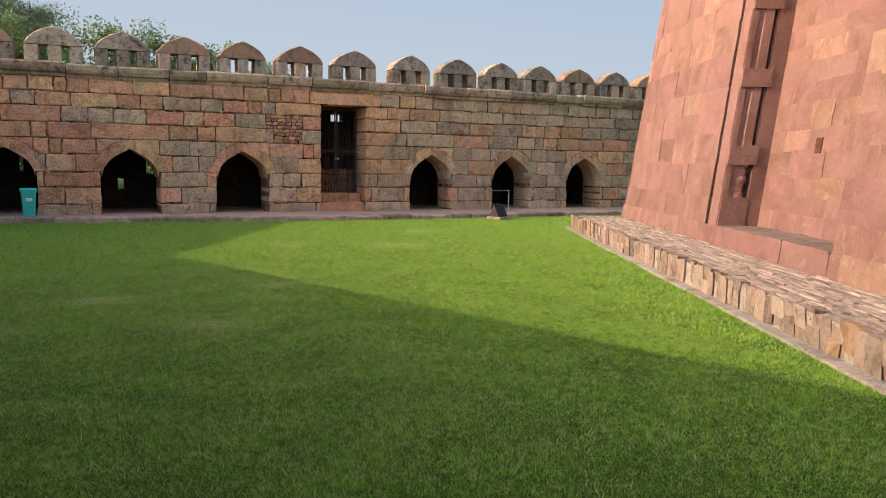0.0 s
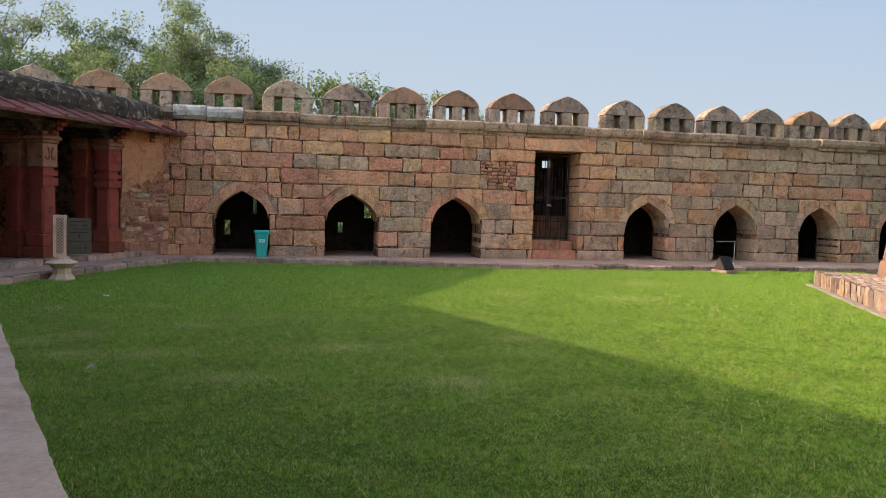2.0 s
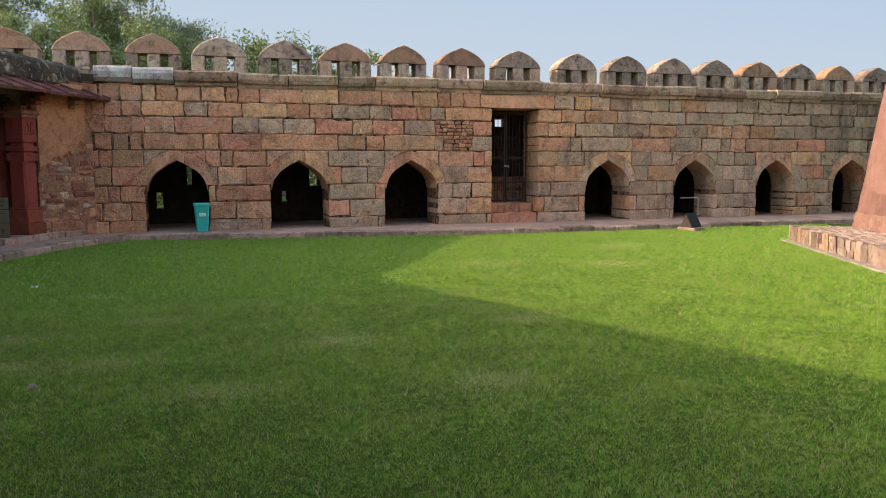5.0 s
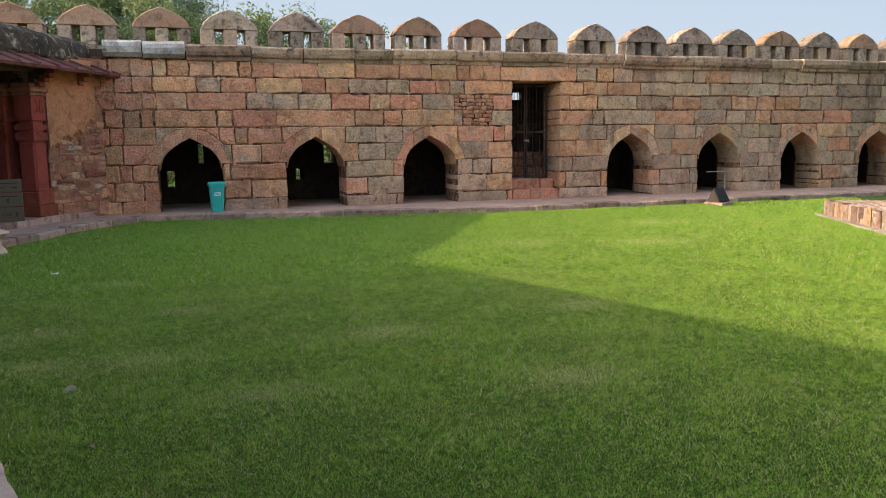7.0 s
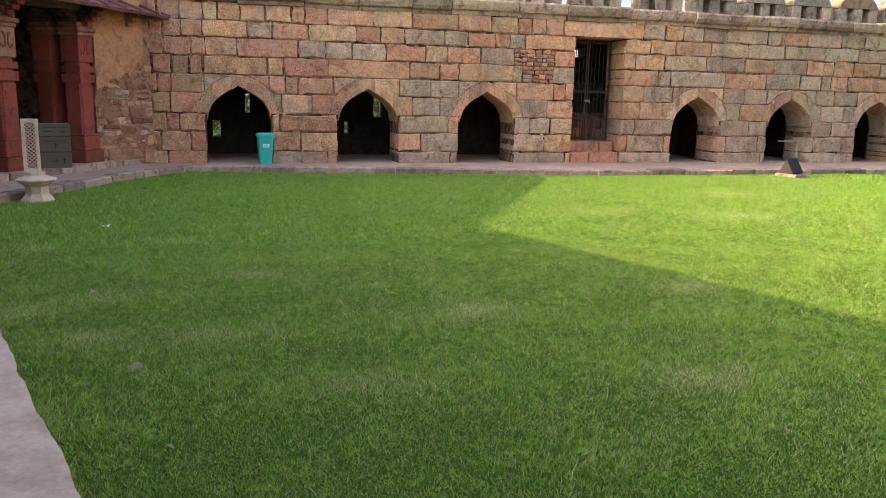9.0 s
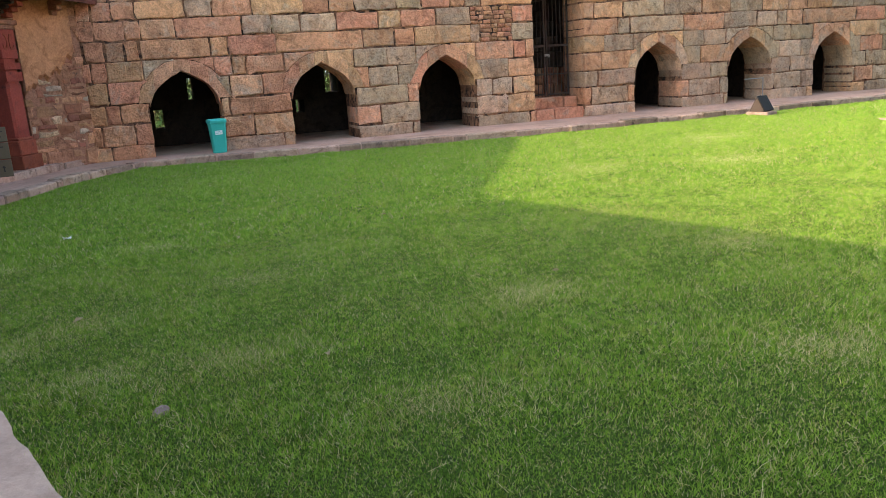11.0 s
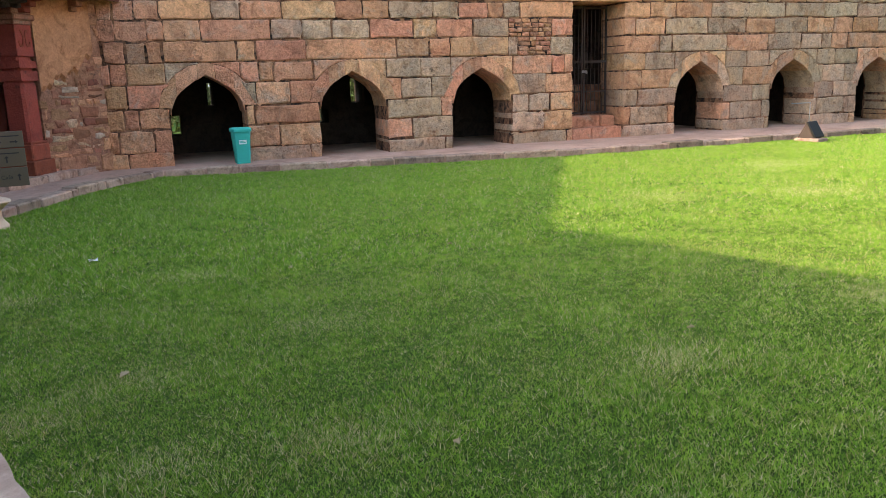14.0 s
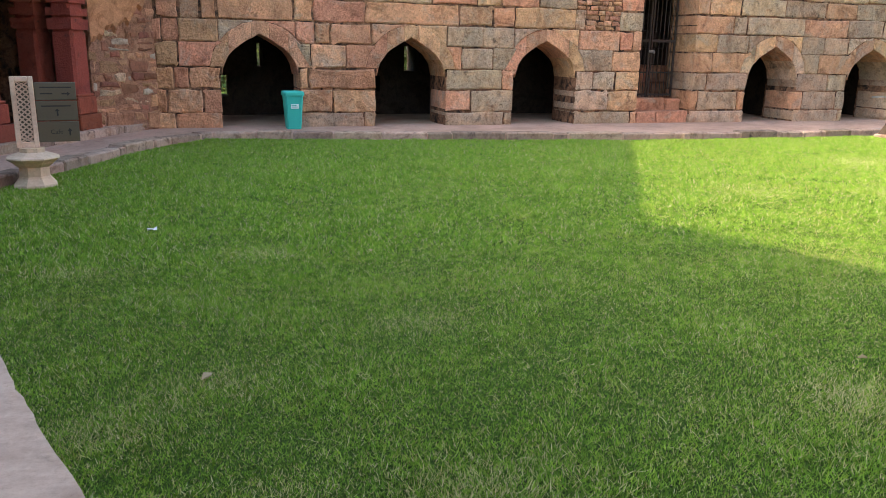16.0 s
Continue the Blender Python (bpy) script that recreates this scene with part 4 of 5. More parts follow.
def ashlar(a0, a1, z0, z1, out, lo, hi, slanted, flip_mat=0.14):
    """Courses of sandstone slabs on the leaning face."""
    z_ = z0
    while z_ < z1 - 0.05:
        h = min(r.uniform(lo * 0.45, lo * 0.75), z1 - z_)
        if z1 - z_ - h < 0.12:
            h = z1 - z_
        a = a0
        while a < a1 - 0.02:
            w = min(r.uniform(lo, hi), a1 - a)
            if a1 - a - w < 0.2:
                w = a1 - a
            e0 = e1 = a + w
            if slanted and abs(a + w - a1) < 1e-3:
                e0, e1 = corner_a(z_), corner_a(z_ + h)
            poly = [(a, z_), (a, z_ + h), (e1, z_ + h), (e0, z_)]
            vs_, fs_ = block(poly, r.uniform(0.0, 0.012), 0.07, lambda p_, q_, o_: on_tomb(p_, q_, o_ + out), r, 0.008, r.uniform(0.001, 0.005), 0.012, 0.2)
            part("sandstone_slab", (vs_, [f[::-1] for f in fs_], SAND_PALE if r.random() < flip_mat else SAND), tomb)
            a += w
        z_ += h


ashlar(STRIP + 0.10, TOMB_U, 0.56, 5.6, 0.0, 0.7, 1.25, True)
ashlar(REC_A + 0.0, REC_B, 0.58, 5.2, -0.62, 0.5, 1.1, False, 0.16)
ashlar(7.0, REC_A, 0.56, 4.6, 0.0, 0.7, 1.3, False)
# foot course, a little proud, with the ledge in front of the recess
ashlar(REC_A + 0.02, TOMB_U + 0.04, 0.30, 0.56, 0.03, 0.7, 1.3, True, 0.5)
ashlar(7.0, REC_A - 0.02, 0.30, 0.56, 0.03, 0.7, 1.3, False, 0.5)
part("ledge", tomb_box(Geo(), REC_A, STRIP, -0.64, -0.03, 0.28, 0.565).data(FLAG), tomb, "worn grey ledge at the foot of the recess")
# front strip beside the recess and the carved jamb with colonnettes
part("jamb_strip", tomb_box(Geo(), REC_B + 0.02, STRIP, -0.30, -0.005, 0.56, 5.6).data(SAND), tomb)
part("groove", tomb_box(Geo(), STRIP, STRIP + 0.11, -0.3, -0.13, 0.56, 5.6).data(SAND_FLAT), tomb)
jamb = Geo()
for o0, o1, a0, z0, z1 in ((-0.10, -0.02, REC_B, 0.95, 5.6), (-0.66, -0.40, REC_B, 0.56, 5.6), (-0.42, -0.08, REC_B + 0.14, 0.56, 5.6), (-0.42, -0.02, REC_B - 0.01, 0.56, 0.98)):
    tomb_box(jamb, a0, REC_B + 0.3, o0, o1, z0, z1)
for z0, z1 in ((1.46, 1.74), (2.58, 2.84), (3.68, 3.98)):
    tomb_box(jamb, REC_B - 0.03, REC_B + 0.3, -0.44, -0.01, z0, z1)
for z0, z1 in ((1.74, 2.58), (2.84, 3.68), (3.98, 4.9)):
    for o in (-0.125, -0.155, -0.39):
        tomb_box(jamb, REC_B + 0.03, REC_B + 0.2, o - 0.012, o + 0.012, z0, z1)
part("jamb", jamb.data(SAND), tomb, "carved jamb with stacked blocks")


def colonnette(z0, z1, prof, sides):
    vs_, fs_ = [], []
    for rad, f in prof:
        zz = z0 + (z1 - z0) * f
        for i in range(sides):
            an = 2 * math.pi * (i + 0.5) / sides
            vs_.append(on_tomb(REC_B + 0.10 + rad * math.cos(an), zz, -0.26 + rad * math.sin(an)))
    for j in range(len(prof) - 1):
        for i in range(sides):
            i2 = (i + 1) % sides
            fs_.append((j * sides + i, j * sides + i2, (j + 1) * sides + i2, (j + 1) * sides + i))
    part("colonnette", (vs_, fs_, SAND), tomb)


colonnette(0.98, 1.46, [(.11, 0), (.10, .12), (.06, .2), (.085, .26), (.055, .32), (.10, .45), (.115, .55), (.07, .68), (.06, .76), (.10, .82), (.07, .88), (.11, .94), (.11, 1)], 16)
for z0, z1 in ((1.74, 2.58), (2.84, 3.68), (3.98, 4.9)):
    colonnette(z0, z1, [(.12, 0), (.12, 1)], 6)
# no opening cut: a dark slab whose colour stands for the hole's shade
part("putlog_hole", tomb_box(Geo(), 12.42, 12.58, -0.64, -0.60, 1.62, 1.82).data(SAND_FLAT), tomb)

# ---- the plinth in front of the tomb ----
def on_plinth(a, s, z_):
    q_ = U * a + N * s
    return (q_.x, q_.y, z_)


def plinth_box(geo, a0, a1, s0, s1, z0, z1):
    vs_ = [on_plinth(a, s, z_) for a in (a0, a1) for s in (s0, s1) for z_ in (z0, z1)]
    return geo.add(vs_, [(0, 1, 3, 2), (4, 6, 7, 5), (0, 4, 5, 1), (2, 3, 7, 6), (0, 2, 6, 4), (1, 5, 7, 3)])


PL_END = 19.55
plinth = new("plinth", mesh_of("plinth", *plinth_box(plinth_box(Geo(), -2, PL_END - 0.03, -8.5, PLINTH_S - 0.012, 0, 0.285), -2, PL_END + 0.1, -8.6, PLINTH_S + 0.13, -0.02, 0.03).data(CONCRETE)))
tagged(plinth, "low stone plinth of flat rubble paving round the tomb", "plinth", kind="structure")
r = random.Random(61)
a = 3.0
while a < PL_END - 0.02:
    w = min(r.uniform(0.08, 0.24), PL_END - a)
    top = 0.30 + r.uniform(-.03, .012)
    levels = [0.035, 0.035 + (top - 0.035) * r.uniform(0.35, 0.65), top] if r.random() < 0.4 else [0.035, top]
    for z0, z1 in zip(levels, levels[1:]):
        lean = r.uniform(-.02, .02)
        poly = [(a, z0), (a + lean, z1), (a + w + r.uniform(-.015, .015), z1 + r.uniform(-.012, .012)), (a + w, z0)]
        vs, fs = block(poly, r.uniform(-0.02, 0.016), 0.10, lambda p_, q_, o_: on_plinth(p_, PLINTH_S + o_, q_), r, 0.012, r.uniform(0.002, 0.006), 0.010)
        part("edge_stone", (vs, [f[::-1] for f in fs], r.choice((EDGE, FLAG, FLAG, EDGE, FLAG, EDGE, EDGE_OCHRE))), plinth)
    a += w
flags = Geo()
s = PLINTH_S - 0.10
while s > TOMB_S - 0.02:
    d = r.uniform(0.035, 0.085)
    a = 3.0 + r.uniform(0, .3)
    while a < PL_END - 0.06:
        w = min(r.uniform(0.15, 0.5), PL_END - 0.03 - a)
        if w > 0.05:
            poly = [(a, s - d), (a + w, s - d), (a + w, s), (a, s)]
            vs, fs = block(poly, r.uniform(-0.008, 0.014), 0.04, lambda p_, q_, o_: on_plinth(p_, q_, 0.288 + o_), r, 0.006, 0.004)
            flags.add(vs, fs)
        a += w
    s -= d
part("paving", flags.data(stone("plinth_flag_joined", (0.34, 0.255, 0.205), (0.26, 0.19, 0.15), (0.17, 0.13, 0.10), 0.62, 0.35, island=True)), plinth, "narrow flat paving stones set on edge", kind="stuff")

# ---- loose things ----
# teal litter bin
bin_ = thing("litter_bin", "teal plastic litter bin standing at the mouth of a cell", "litter bin", at=pose(3.39, 19.72, 0.097, 0, 0, 4))
part("body", Geo().lathe([(0.108, 0.0), (0.112, 0.01), (0.146, 0.54)], 32, square=True).data(TEAL), bin_)
part("rim", Geo().lathe([(0.147, 0.53), (0.162, 0.535), (0.164, 0.575), (0.15, 0.60), (0.13, 0.603)], 32, square=True).data(TEAL), bin_)
part("label", Geo().box(-0.06, 0.065, -0.144, -0.135, 0.33, 0.40, 0.002).data(LABEL), bin_, "small pale label")
part("print", Geo().box(-0.05, 0.03, -0.1465, -0.143, 0.375, 0.385).box(-0.05, 0.05, -0.1465, -0.143, 0.352, 0.362).data(TEAL), bin_)

# sign post: carved lattice slab on a moulded pedestal, with three boards
sign = thing("sign_post", "cream stone sign post with pierced lattice slab and pedestal", "sign post", at=pose(0.27, 15.38, 0, 0, 0, 8))
part("pedestal", Geo().lathe([(0.21, 0.0), (0.205, 0.03), (0.155, 0.09), (0.145, 0.11), (0.145, 0.20), (0.19, 0.235), (0.20, 0.25), (0.255, 0.285), (0.25, 0.30), (0.12, 0.345), (0.12, 0.385)], 8, square=False).data(CREAM), sign)
slab = Geo().box(-0.13, -0.085, -0.035, 0.035, 0.385, 1.07, 0.006).box(0.025, 0.07, -0.035, 0.035, 0.385, 1.07, 0.006)
slab.box(-0.085, 0.025, -0.035, 0.035, 0.385, 0.44, 0.004).box(-0.085, 0.025, -0.035, 0.035, 1.02, 1.07, 0.004)
lattice = part("lattice_slab", slab.data(CREAM), sign)
net = Geo()
for i in range(13):
    z = 0.44 + 0.58 * i / 12
    for sgn in (-1, 1):
        c_ = Matrix.Translation((-0.03, 0, z)) @ Matrix.Rotation(sgn * radians(40), 4, "Y")
        net.box(-0.075, 0.075, -0.018, 0.018, -0.008, 0.008, 0, c_)
net.v = [(min(max(x, -0.087), 0.027), y, min(max(z, 0.43), 1.03)) for x, y, z in net.v]
part("lattice", net.data(CREAM), lattice)
part("lattice_back", Geo().box(-0.086, 0.026, 0.02, 0.03, 0.43, 1.03).data(BOARD), lattice, "dark back panel")
for i, (z0, z1) in enumerate(((0.845, 1.015), (0.645, 0.835), (0.435, 0.635))):
    board = part("board", Geo().box(0.072, 0.44, -0.012, 0.012, z0, z1, 0.004).data(BOARD), sign, "dark olive direction board")
    y = -0.0135
    mk = Geo()
    zc = (z0 + z1) / 2
    if i == 0:
        mk.box(0.12, 0.40, y, y + 0.003, zc + 0.03, zc + 0.042).box(0.12, 0.23, y, y + 0.003, zc - 0.03, zc - 0.018)
        mk.box(0.31, 0.36, y, y + 0.003, zc - 0.032, zc - 0.018).add([(0.36, y, zc - 0.045), (0.385, y, zc - 0.025), (0.36, y, zc - 0.005)], [(0, 1, 2)])
    elif i == 1:
        mk.box(0.12, 0.38, y, y + 0.003, zc + 0.04, zc + 0.052)
        mk.box(0.25, 0.265, y, y + 0.003, zc - 0.05, zc).add([(0.235, y, zc - 0.005), (0.28, y, zc - 0.005), (0.2575, y, zc + 0.02)], [(0, 1, 2)])
    else:
        mk.box(0.345, 0.36, y, y + 0.003, zc - 0.04, zc + 0.01).add([(0.33, y, zc + 0.005), (0.375, y, zc + 0.005), (0.3525, y, zc + 0.035)], [(0, 1, 2)])
        txt = bpy.data.curves.new("word", "FONT")
        txt.body, txt.size, txt.extrude = "Cafe", 0.06, 0.001
        tmp = new("word", txt)
        me = bpy.data.meshes.new_from_object(tmp)
        bpy.data.objects.remove(tmp)
        me.materials.clear()
        me.materials.append(INK)
        w_ = part("word", me, board)
        w_.matrix_basis = pose(0.18, y - 0.001, zc - 0.02, 90, 0, 0)
    part("marking", mk.data(INK), board)

# floodlight on a stone block, and a bent pipe behind it
lamp = thing("floodlight", "black glass floodlight tilted up on a pale stone block", "floodlight", at=pose(13.80, 17.62, 0, 0, 0, -78))
part("block", Geo().box(-0.25, 0.25, -0.16, 0.16, 0.0, 0.075, 0.012).data(FLAG), lamp)
tri = [(-0.2, 0.075), (0.14, 0.075), (-0.04, 0.36)]
part("housing", Geo().add([(x, -0.12, z) for x, z in tri] + [(x, 0.12, z) for x, z in tri], [(0, 1, 2), (5, 4, 3), (0, 3, 4, 1), (1, 4, 5, 2), (2, 5, 3, 0)]).data(IRON), lamp)
gl = pose(0.08, 0, 0.24, 0, 57, 0)
part("glass", Geo().box(-0.17, 0.17, -0.15, 0.15, -0.015, 0.015, 0.005, gl).data(BLACKGLASS), lamp)
part("bolt", Geo().lathe([(0.012, 0.3), (0.012, 0.39), (0.0, 0.40)], 8, (-0.04, 0)).data(GREYMETAL), lamp)
pipe = thing("pipe_rail", "thin galvanised pipe bent square beside the cells", "pipe", at=pose(14.62, 18.5, 0.095))
part("upright", Geo().lathe([(0.011, 0.0), (0.011, 0.60)], 10).data(PIPE), pipe)
part("arm", Geo().box(-0.50, 0.011, -0.010, 0.010, 0.582, 0.602, 0.006).data(PIPE), pipe)

# litter and stones on the grass
pap = Geo()
pr = random.Random(2)
for i in range(4):
    for j in range(4):
        pap.v.append((i * 0.024, j * 0.022, 0.03 + pr.uniform(0, 0.035)))
pap.f = [(i * 4 + j, (i + 1) * 4 + j, (i + 1) * 4 + j + 1, i * 4 + j + 1) for i in range(3) for j in range(3)]
ob = new("paper_scrap", mesh_of("paper_scrap", *pap.data(PAPER)))
ob.matrix_world = pose(1.40, 12.92, 0)
tagged(ob, "crumpled white paper scrap lying on the grass", "litter")
for i, (x, y, sz) in enumerate(((0.45, 12.4, 0.12), (1.75, 10.1, 0.07), (2.9, 12.0, 0.05), (2.45, 7.4, 0.05), (4.3, 12.2, 0.05), (1.9, 15.6, 0.06), (3.0, 8.75, 0.05), (4.7, 9.5, 0.05))):
    lf = Geo().add([(-sz / 2, 0, 0.035), (0, sz * 0.3, 0.05), (sz / 2, 0, 0.04), (0, -sz * 0.3, 0.045)], [(0, 3, 2, 1)])
    lf.add([(q[0], q[1], q[2] - 0.004) for q in lf.v[:4]], [(0, 1, 2, 3)])
    ob = new("dry_leaf", mesh_of("dry_leaf", *lf.data(DRYLEAF)))
    ob.matrix_world = pose(x, y, 0, 0, 0, i * 47)
    tagged(ob, "curled dry yellowish leaf lying on the lawn", "leaf", "leaves on the lawn")
st = Geo().lathe([(0.012, -0.01), (0.042, 0.0), (0.046, 0.014), (0.028, 0.024), (0.0, 0.027)], 9)
st.v = [(x * (1.1 + 0.25 * math.sin(5 * y)), y * 0.8, z + 0.01 * math.sin(40 * x)) for x, y, z in st.v]
ob = new("stone", mesh_of("stone", *st.data(CONCRETE)))
ob.matrix_world = pose(2.2, 8.5, -0.008, 0, 0, 75)
tagged(ob, "small flat pale grey stone sunk in the lawn", "stone")

# ---- trees beyond the wall ----
def limb(geo, p0, p1, r0, r1, sides=6):
    d = (p1 - p0).normalized()
    a_ = d.orthogonal().normalized()
    b_ = d.cross(a_)
    k = len(geo.v)
    for p_, rad in ((p0, r0), (p1, r1)):
        for i in range(sides):
            an = 2 * math.pi * i / sides
            geo.v.append(tuple(p_ + a_ * rad * math.cos(an) + b_ * rad * math.sin(an)))
    geo.f += [(k + i, k + (i + 1) % sides, k + sides + (i + 1) % sides, k + sides + i) for i in range(sides)]


def tree(x, y, height, wide, seed, mat, leaf=0.16, clumps=70, per=90, low=0.3):
    rt = random.Random(seed)
    nr = np.random.RandomState(seed)
    tr = thing("tree", "leafy tree with an uneven open crown beyond the wall", "tree", "trees beyond the wall", at=pose(x, y, 0))
    wood = Geo()
    tips = []
    p0 = Vector((0, 0, -0.2))
    for k in range(4):
        p1 = p0 + Vector((rt.uniform(-.25, .25), rt.uniform(-.25, .25), height * 0.15))
        limb(wood, p0, p1, 0.22 - 0.04 * k, 0.18 - 0.04 * k, 8)
        p0 = p1
        for _ in range(4 if k else 2):
            an = rt.uniform(0, 2 * math.pi)
            reach = wide * rt.uniform(0.35, 0.8)
            q0 = p0
            for j in range(3):
                q1 = q0 + Vector((math.cos(an) * reach / 3, math.sin(an) * reach / 3, height * rt.uniform(0.03, 0.14)))
                limb(wood, q0, q1, 0.075 - 0.02 * j, 0.055 - 0.02 * j, 5)
                q0 = q1
                tips.append(q1)
                if j:
                    t2 = q1 + Vector((rt.uniform(-1, 1) * wide * .25, rt.uniform(-1, 1) * wide * .25, rt.uniform(0.2, 1.0) * height * .12))
                    limb(wood, q1, t2, 0.025, 0.01, 4)
                    tips.append(t2)
    part("trunk", wood.data(BARK), tr)
    tips = [t_ for t_ in tips if t_.z > height * low]
    cen = []
    for i in range(clumps):
        t_ = tips[i % len(tips)]
        cen.append((t_.x + rt.gauss(0, .35), t_.y + rt.gauss(0, .35), min(t_.z + rt.gauss(0.1, .35), height * 0.98), rt.uniform(0.28, 0.62)))
    cen = np.array(cen)
    idx = nr.randint(0, len(cen), clumps * per)
    c_ = cen[idx, :3] + np.clip(nr.normal(0, 1, (len(idx), 3)), -1.7, 1.7) * cen[idx, 3:4] * np.array([0.75, 0.75, 0.6])
    d1 = nr.normal(0, 1, (len(idx), 3))
    d1 /= np.linalg.norm(d1, axis=1, keepdims=True)
    d2 = np.cross(d1, nr.normal(0, 1, (len(idx), 3)))
    d2 /= np.linalg.norm(d2, axis=1, keepdims=True)
    sz = leaf * nr.uniform(0.6, 1.25, (len(idx), 1))
    quad = np.stack([c_ - d1 * sz, c_ - d2 * sz * 0.45, c_ + d1 * sz, c_ + d2 * sz * 0.45], 1).reshape(-1, 3)
    me = bpy.data.meshes.new("crown")
    k = len(idx)
    me.vertices.add(4 * k)
    me.vertices.foreach_set("co", quad.ravel())
    me.loops.add(4 * k)
    me.loops.foreach_set("vertex_index", np.arange(4 * k, dtype=np.int32))
    me.polygons.add(k)
    me.polygons.foreach_set("loop_start", np.arange(0, 4 * k, 4, dtype=np.int32))
    me.materials.append(mat)
    me.update(calc_edges=True)
    part("crown", me, tr)


TREES = [(-14.0, 46, 12.6, 4.4, LEAF_GREY), (-10.0, 45, 11.2, 3.0, LEAF_GREY), (-4.9, 44, 10.5, 2.1, LEAF), (-1.7, 45, 11.4, 2.3, LEAF), (0.9, 46, 10.1, 1.6, LEAF_GREY), (3.0, 46, 9.3, 1.3, LEAF_GREY),
         (-7.2, 39, 8.0, 3.6, LEAF), (-2.6, 38, 7.4, 3.4, LEAF), (1.2, 39, 7.2, 3.2, LEAF), (4.6, 40, 7.1, 2.8, LEAF), (7.2, 41, 7.2, 2.6, LEAF), (10.0, 43, 7.3, 2.2, LEAF), (-11.5, 38, 8.5, 4.0, LEAF), (14.4, 44, 6.6, 1.6, LEAF)]
for i, (x, y, h, w, mat) in enumerate(TREES):
    tree(x, y, h, w, 100 + i, mat, 0.078 if mat is LEAF_GREY else 0.084, 80 if h > 9 else 95, 290)

for i, (x, y) in enumerate(((2.0, 26.5), (4.4, 27.2), (7.0, 26.6))):
    tree(x, y, 2.9, 1.7, 300 + i, LEAF, 0.07, 60, 120, 0.1)

# ---- grass ----
def inside_poly(px_, py_, poly):
    c_ = np.zeros(len(px_), bool)
    for (x0, y0), (x1, y1) in zip(poly, poly[1:] + poly[:1]):
        hit_ = ((y0 > py_) != (y1 > py_)) & (px_ < (x1 - x0) * (py_ - y0) / (y1 - y0 + 1e-12) + x0)
        c_ ^= hit_
    return c_


pe0, pe1 = U * -3 + N * (PLINTH_S + 0.12), U * (PL_END + 0.1) + N * (PLINTH_S + 0.12)
pe2 = U * (PL_END + 0.1) + N * (PLINTH_S - 1.5)
LAWN = [(x - 0.03, y) for x, y in PATH_EDGE] + [(x + 0.02, y - 0.01) for x, y in KERB_LEFT[1:]] + [(x, y - 0.02) for x, y in KERB_FAR[1:-1]] + [(pe2.x, pe2.y), (pe1.x, pe1.y), (pe0.x, pe0.y)]


def blades(name, x0, x1, y0, y1, per_m2, h_lo, h_hi, w, mat, seed, label, clump=0.0, spots=()):
    nr = np.random.RandomState(seed)
    k = int((x1 - x0) * (y1 - y0) * per_m2)
    px_, py_ = nr.uniform(x0, x1, k), nr.uniform(y0, y1, k)
    keep = inside_poly(px_, py_, LAWN)
    if clump:
        f_ = np.sin(px_ * 2.1 + 1.7 * np.sin(py_ * 1.3)) + np.sin(py_ * 2.7 + 2.1 * np.sin(px_ * 1.1 + 4)) + 0.7 * np.sin(px_ * 6.3 + py_ * 5.1)
        keep &= f_ + nr.normal(0, .5, k) > clump
    if spots:
        near = np.zeros(k, bool)
        for sx, sy, sr in spots:
            near |= np.hypot(px_ - sx, (py_ - sy) * 1.4) < sr * np.abs(nr.normal(0, 0.7, k))
        keep &= near
    px_, py_ = px_[keep], py_[keep]
    k = len(px_)
    # tufts of longer grass
    tall = 0.75 + 0.35 * np.clip(np.sin(px_ * 3.3 + 2 * np.sin(py_ * 2.2)) * np.sin(py_ * 3.9 + 1.5 * np.sin(px_ * 2.9)), -0.6, 1)
    h = nr.uniform(h_lo, h_hi, k) * tall
    an, lean, la = nr.uniform(0, 2 * np.pi, k), nr.uniform(0.2, 1.7, k), nr.uniform(0, 2 * np.pi, k)
    ww = w * nr.uniform(0.6, 1.3, k)
    ax, ay = np.cos(an) * ww, np.sin(an) * ww
    tx, ty = px_ + np.cos(la) * h * lean, py_ + np.sin(la) * h * lean
    v = np.empty((k, 3, 3))
    v[:, 0] = np.stack([px_ - ax, py_ - ay, np.full(k, -0.004)], 1)
    v[:, 1] = np.stack([px_ + ax, py_ + ay, np.full(k, -0.004)], 1)
    v[:, 2] = np.stack([tx, ty, h], 1)
    me = bpy.data.meshes.new(name)
    me.vertices.add(3 * k)
    me.vertices.foreach_set("co", v.ravel())
    me.loops.add(3 * k)
    me.loops.foreach_set("vertex_index", np.arange(3 * k, dtype=np.int32))
    me.polygons.add(k)
    me.polygons.foreach_set("loop_start", np.arange(0, 3 * k, 3, dtype=np.int32))
    me.materials.append(mat)
    me.update(calc_edges=True)
    tagged(new(name, me), label, "grass", kind="stuff")


GL = "short mown green grass blades of the lawn"
blades("grass", 1.0, 9.0, 2.5, 7.5, 18000, 0.009, 0.026, 0.0030, BLADE, 1, GL)
blades("grass", 0.0, 9.5, 7.5, 12.0, 15500, 0.010, 0.028, 0.0032, BLADE, 2, GL)
blades("grass", -1.0, 14.5, 12.0, 19.4, 5500, 0.016, 0.045, 0.0055, BLADE, 3, GL)
blades("grass", 9.0, 14.5, 2.5, 12.0, 5500, 0.016, 0.045, 0.005, BLADE, 4, GL)
blades("grass", 14.5, 24.0, 12.0, 19.4, 1500, 0.02, 0.055, 0.012, BLADE, 5, GL)
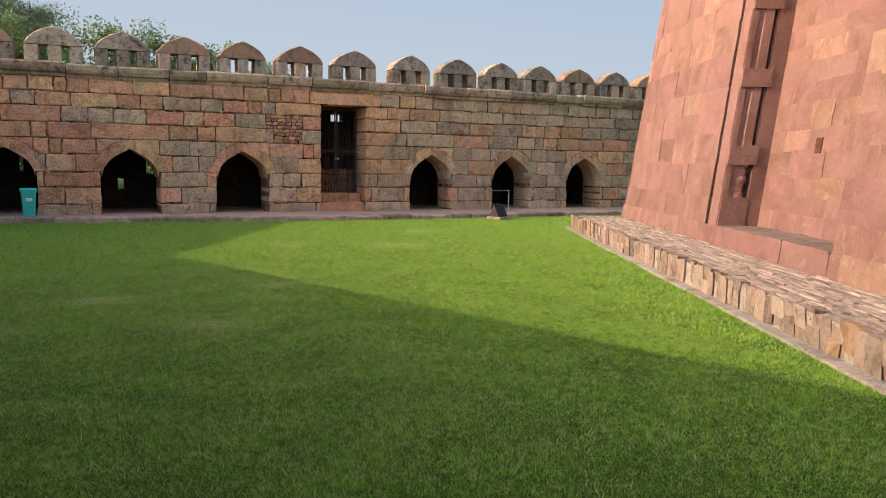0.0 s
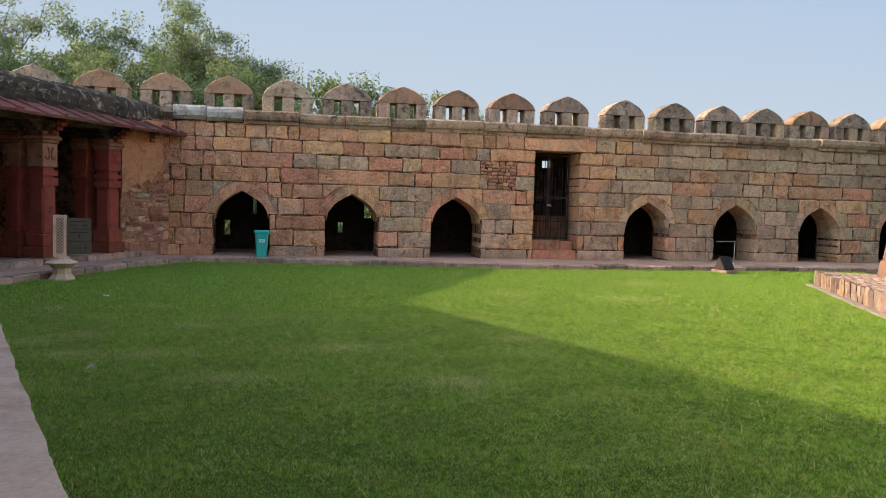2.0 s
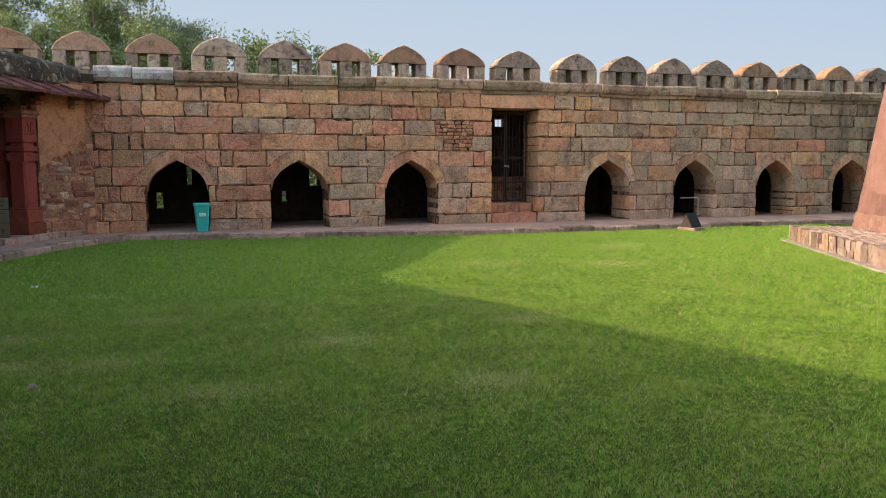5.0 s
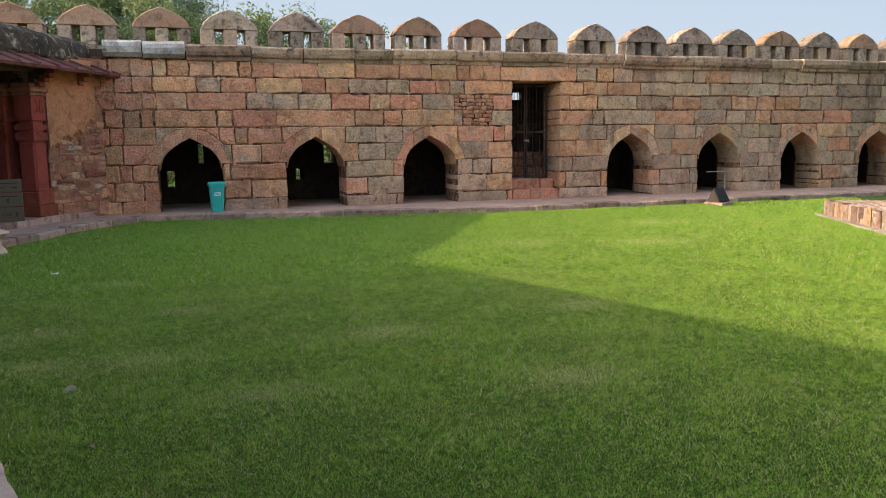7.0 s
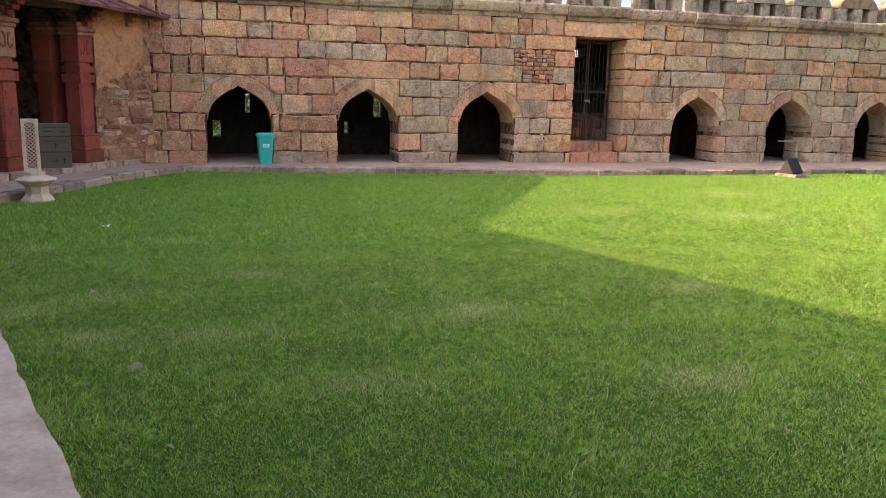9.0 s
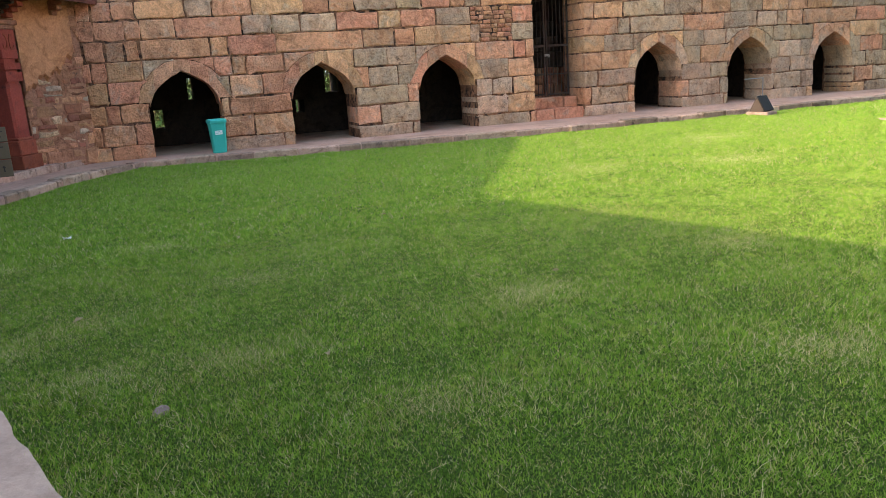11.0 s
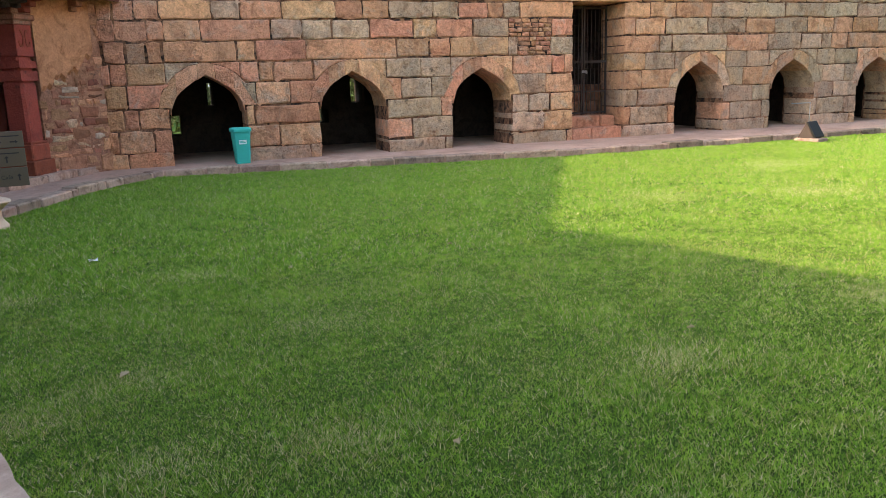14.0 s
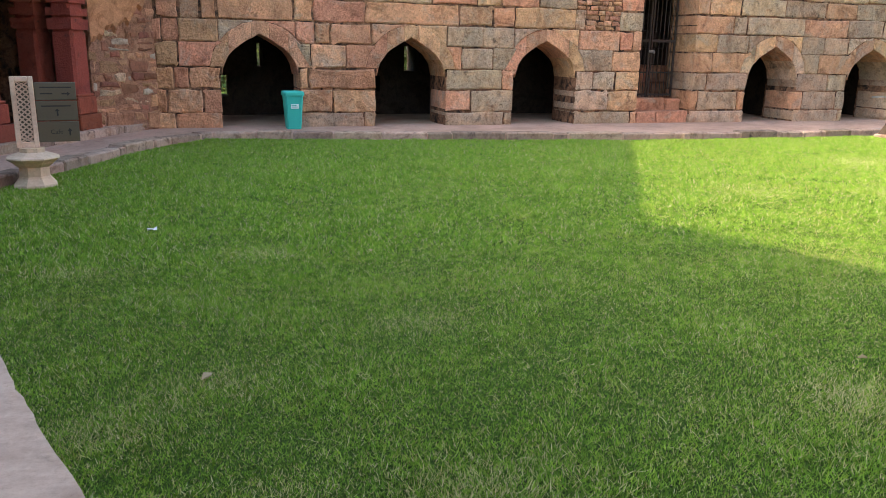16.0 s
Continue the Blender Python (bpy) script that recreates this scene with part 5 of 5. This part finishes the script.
blades("dry_grass", 0.0, 14.0, 2.5, 19.0, 650, 0.014, 0.036, 0.003, BLADE_DRY, 6, "straw-coloured dry blades scattered in the lawn", 0.9)
blades("dry_grass", 0.5, 6.5, 4.0, 11.5, 1300, 0.012, 0.036, 0.0024, BLADE_DRY, 7, "straw-coloured dry blades scattered in the lawn")
SPOTS = ((1.77, 10.1, 0.30), (2.5, 9.0, 0.35), (3.3, 8.0, 0.4), (2.9, 10.6, 0.3), (4.3, 9.2, 0.35), (5.2, 7.7, 0.4), (2.2, 12.2, 0.3), (6.2, 9.6, 0.35), (1.35, 9.75, 0.35), (1.9, 9.1, 0.3), (7.4, 13.6, 0.6), (9.2, 13.0, 0.7), (10.6, 15.2, 0.7), (1.0, 12.0, 0.25))
blades("dry_grass", 0.0, 12.0, 5.0, 17.0, 11000, 0.012, 0.034, 0.0022, STRAW, 8, "straw-coloured worn patches in the lawn", spots=SPOTS)


def stalks(x0, x1, y0, y1, count, seed):
    """Thin bent stalks, longer than the turf, of three bends each."""
    rs = random.Random(seed)
    geo = Geo()
    for _ in range(count):
        x, y = rs.uniform(x0, x1), rs.uniform(y0, y1)
        if not inside_poly(np.array([x]), np.array([y]), LAWN)[0]:
            continue
        an, z, w, step = rs.uniform(0, 2 * math.pi), 0.004, rs.uniform(0.0008, 0.0015), rs.uniform(0.012, 0.036)
        rise = [rs.uniform(0.4, 1.0), rs.uniform(0.0, 0.6), rs.uniform(-0.5, 0.3)]
        turn, line = rs.uniform(-0.7, 0.7), []
        for k in range(4):
            line.append((x, y, z))
            x, y = x + math.cos(an) * step, y + math.sin(an) * step
            z, an = max(z + step * rise[min(k, 2)], 0.012), an + turn
        side = (-math.sin(an), math.cos(an))
        vs_ = []
        for k, q_ in enumerate(line):
            ww = w * (1.0, 0.9, 0.7, 0.25)[k]
            vs_ += [(q_[0] - side[0] * ww, q_[1] - side[1] * ww, q_[2]), (q_[0] + side[0] * ww, q_[1] + side[1] * ww, q_[2])]
        geo.add(vs_, [(0, 1, 3, 2), (2, 3, 5, 4), (4, 5, 7, 6)])
    tagged(new("dry_stalks", mesh_of("dry_stalks", *geo.data(STRAW))), "long bent straw-coloured stalks lying in the turf", "grass", kind="stuff")


stalks(0.5, 8.0, 3.5, 12.5, 2600, 91)
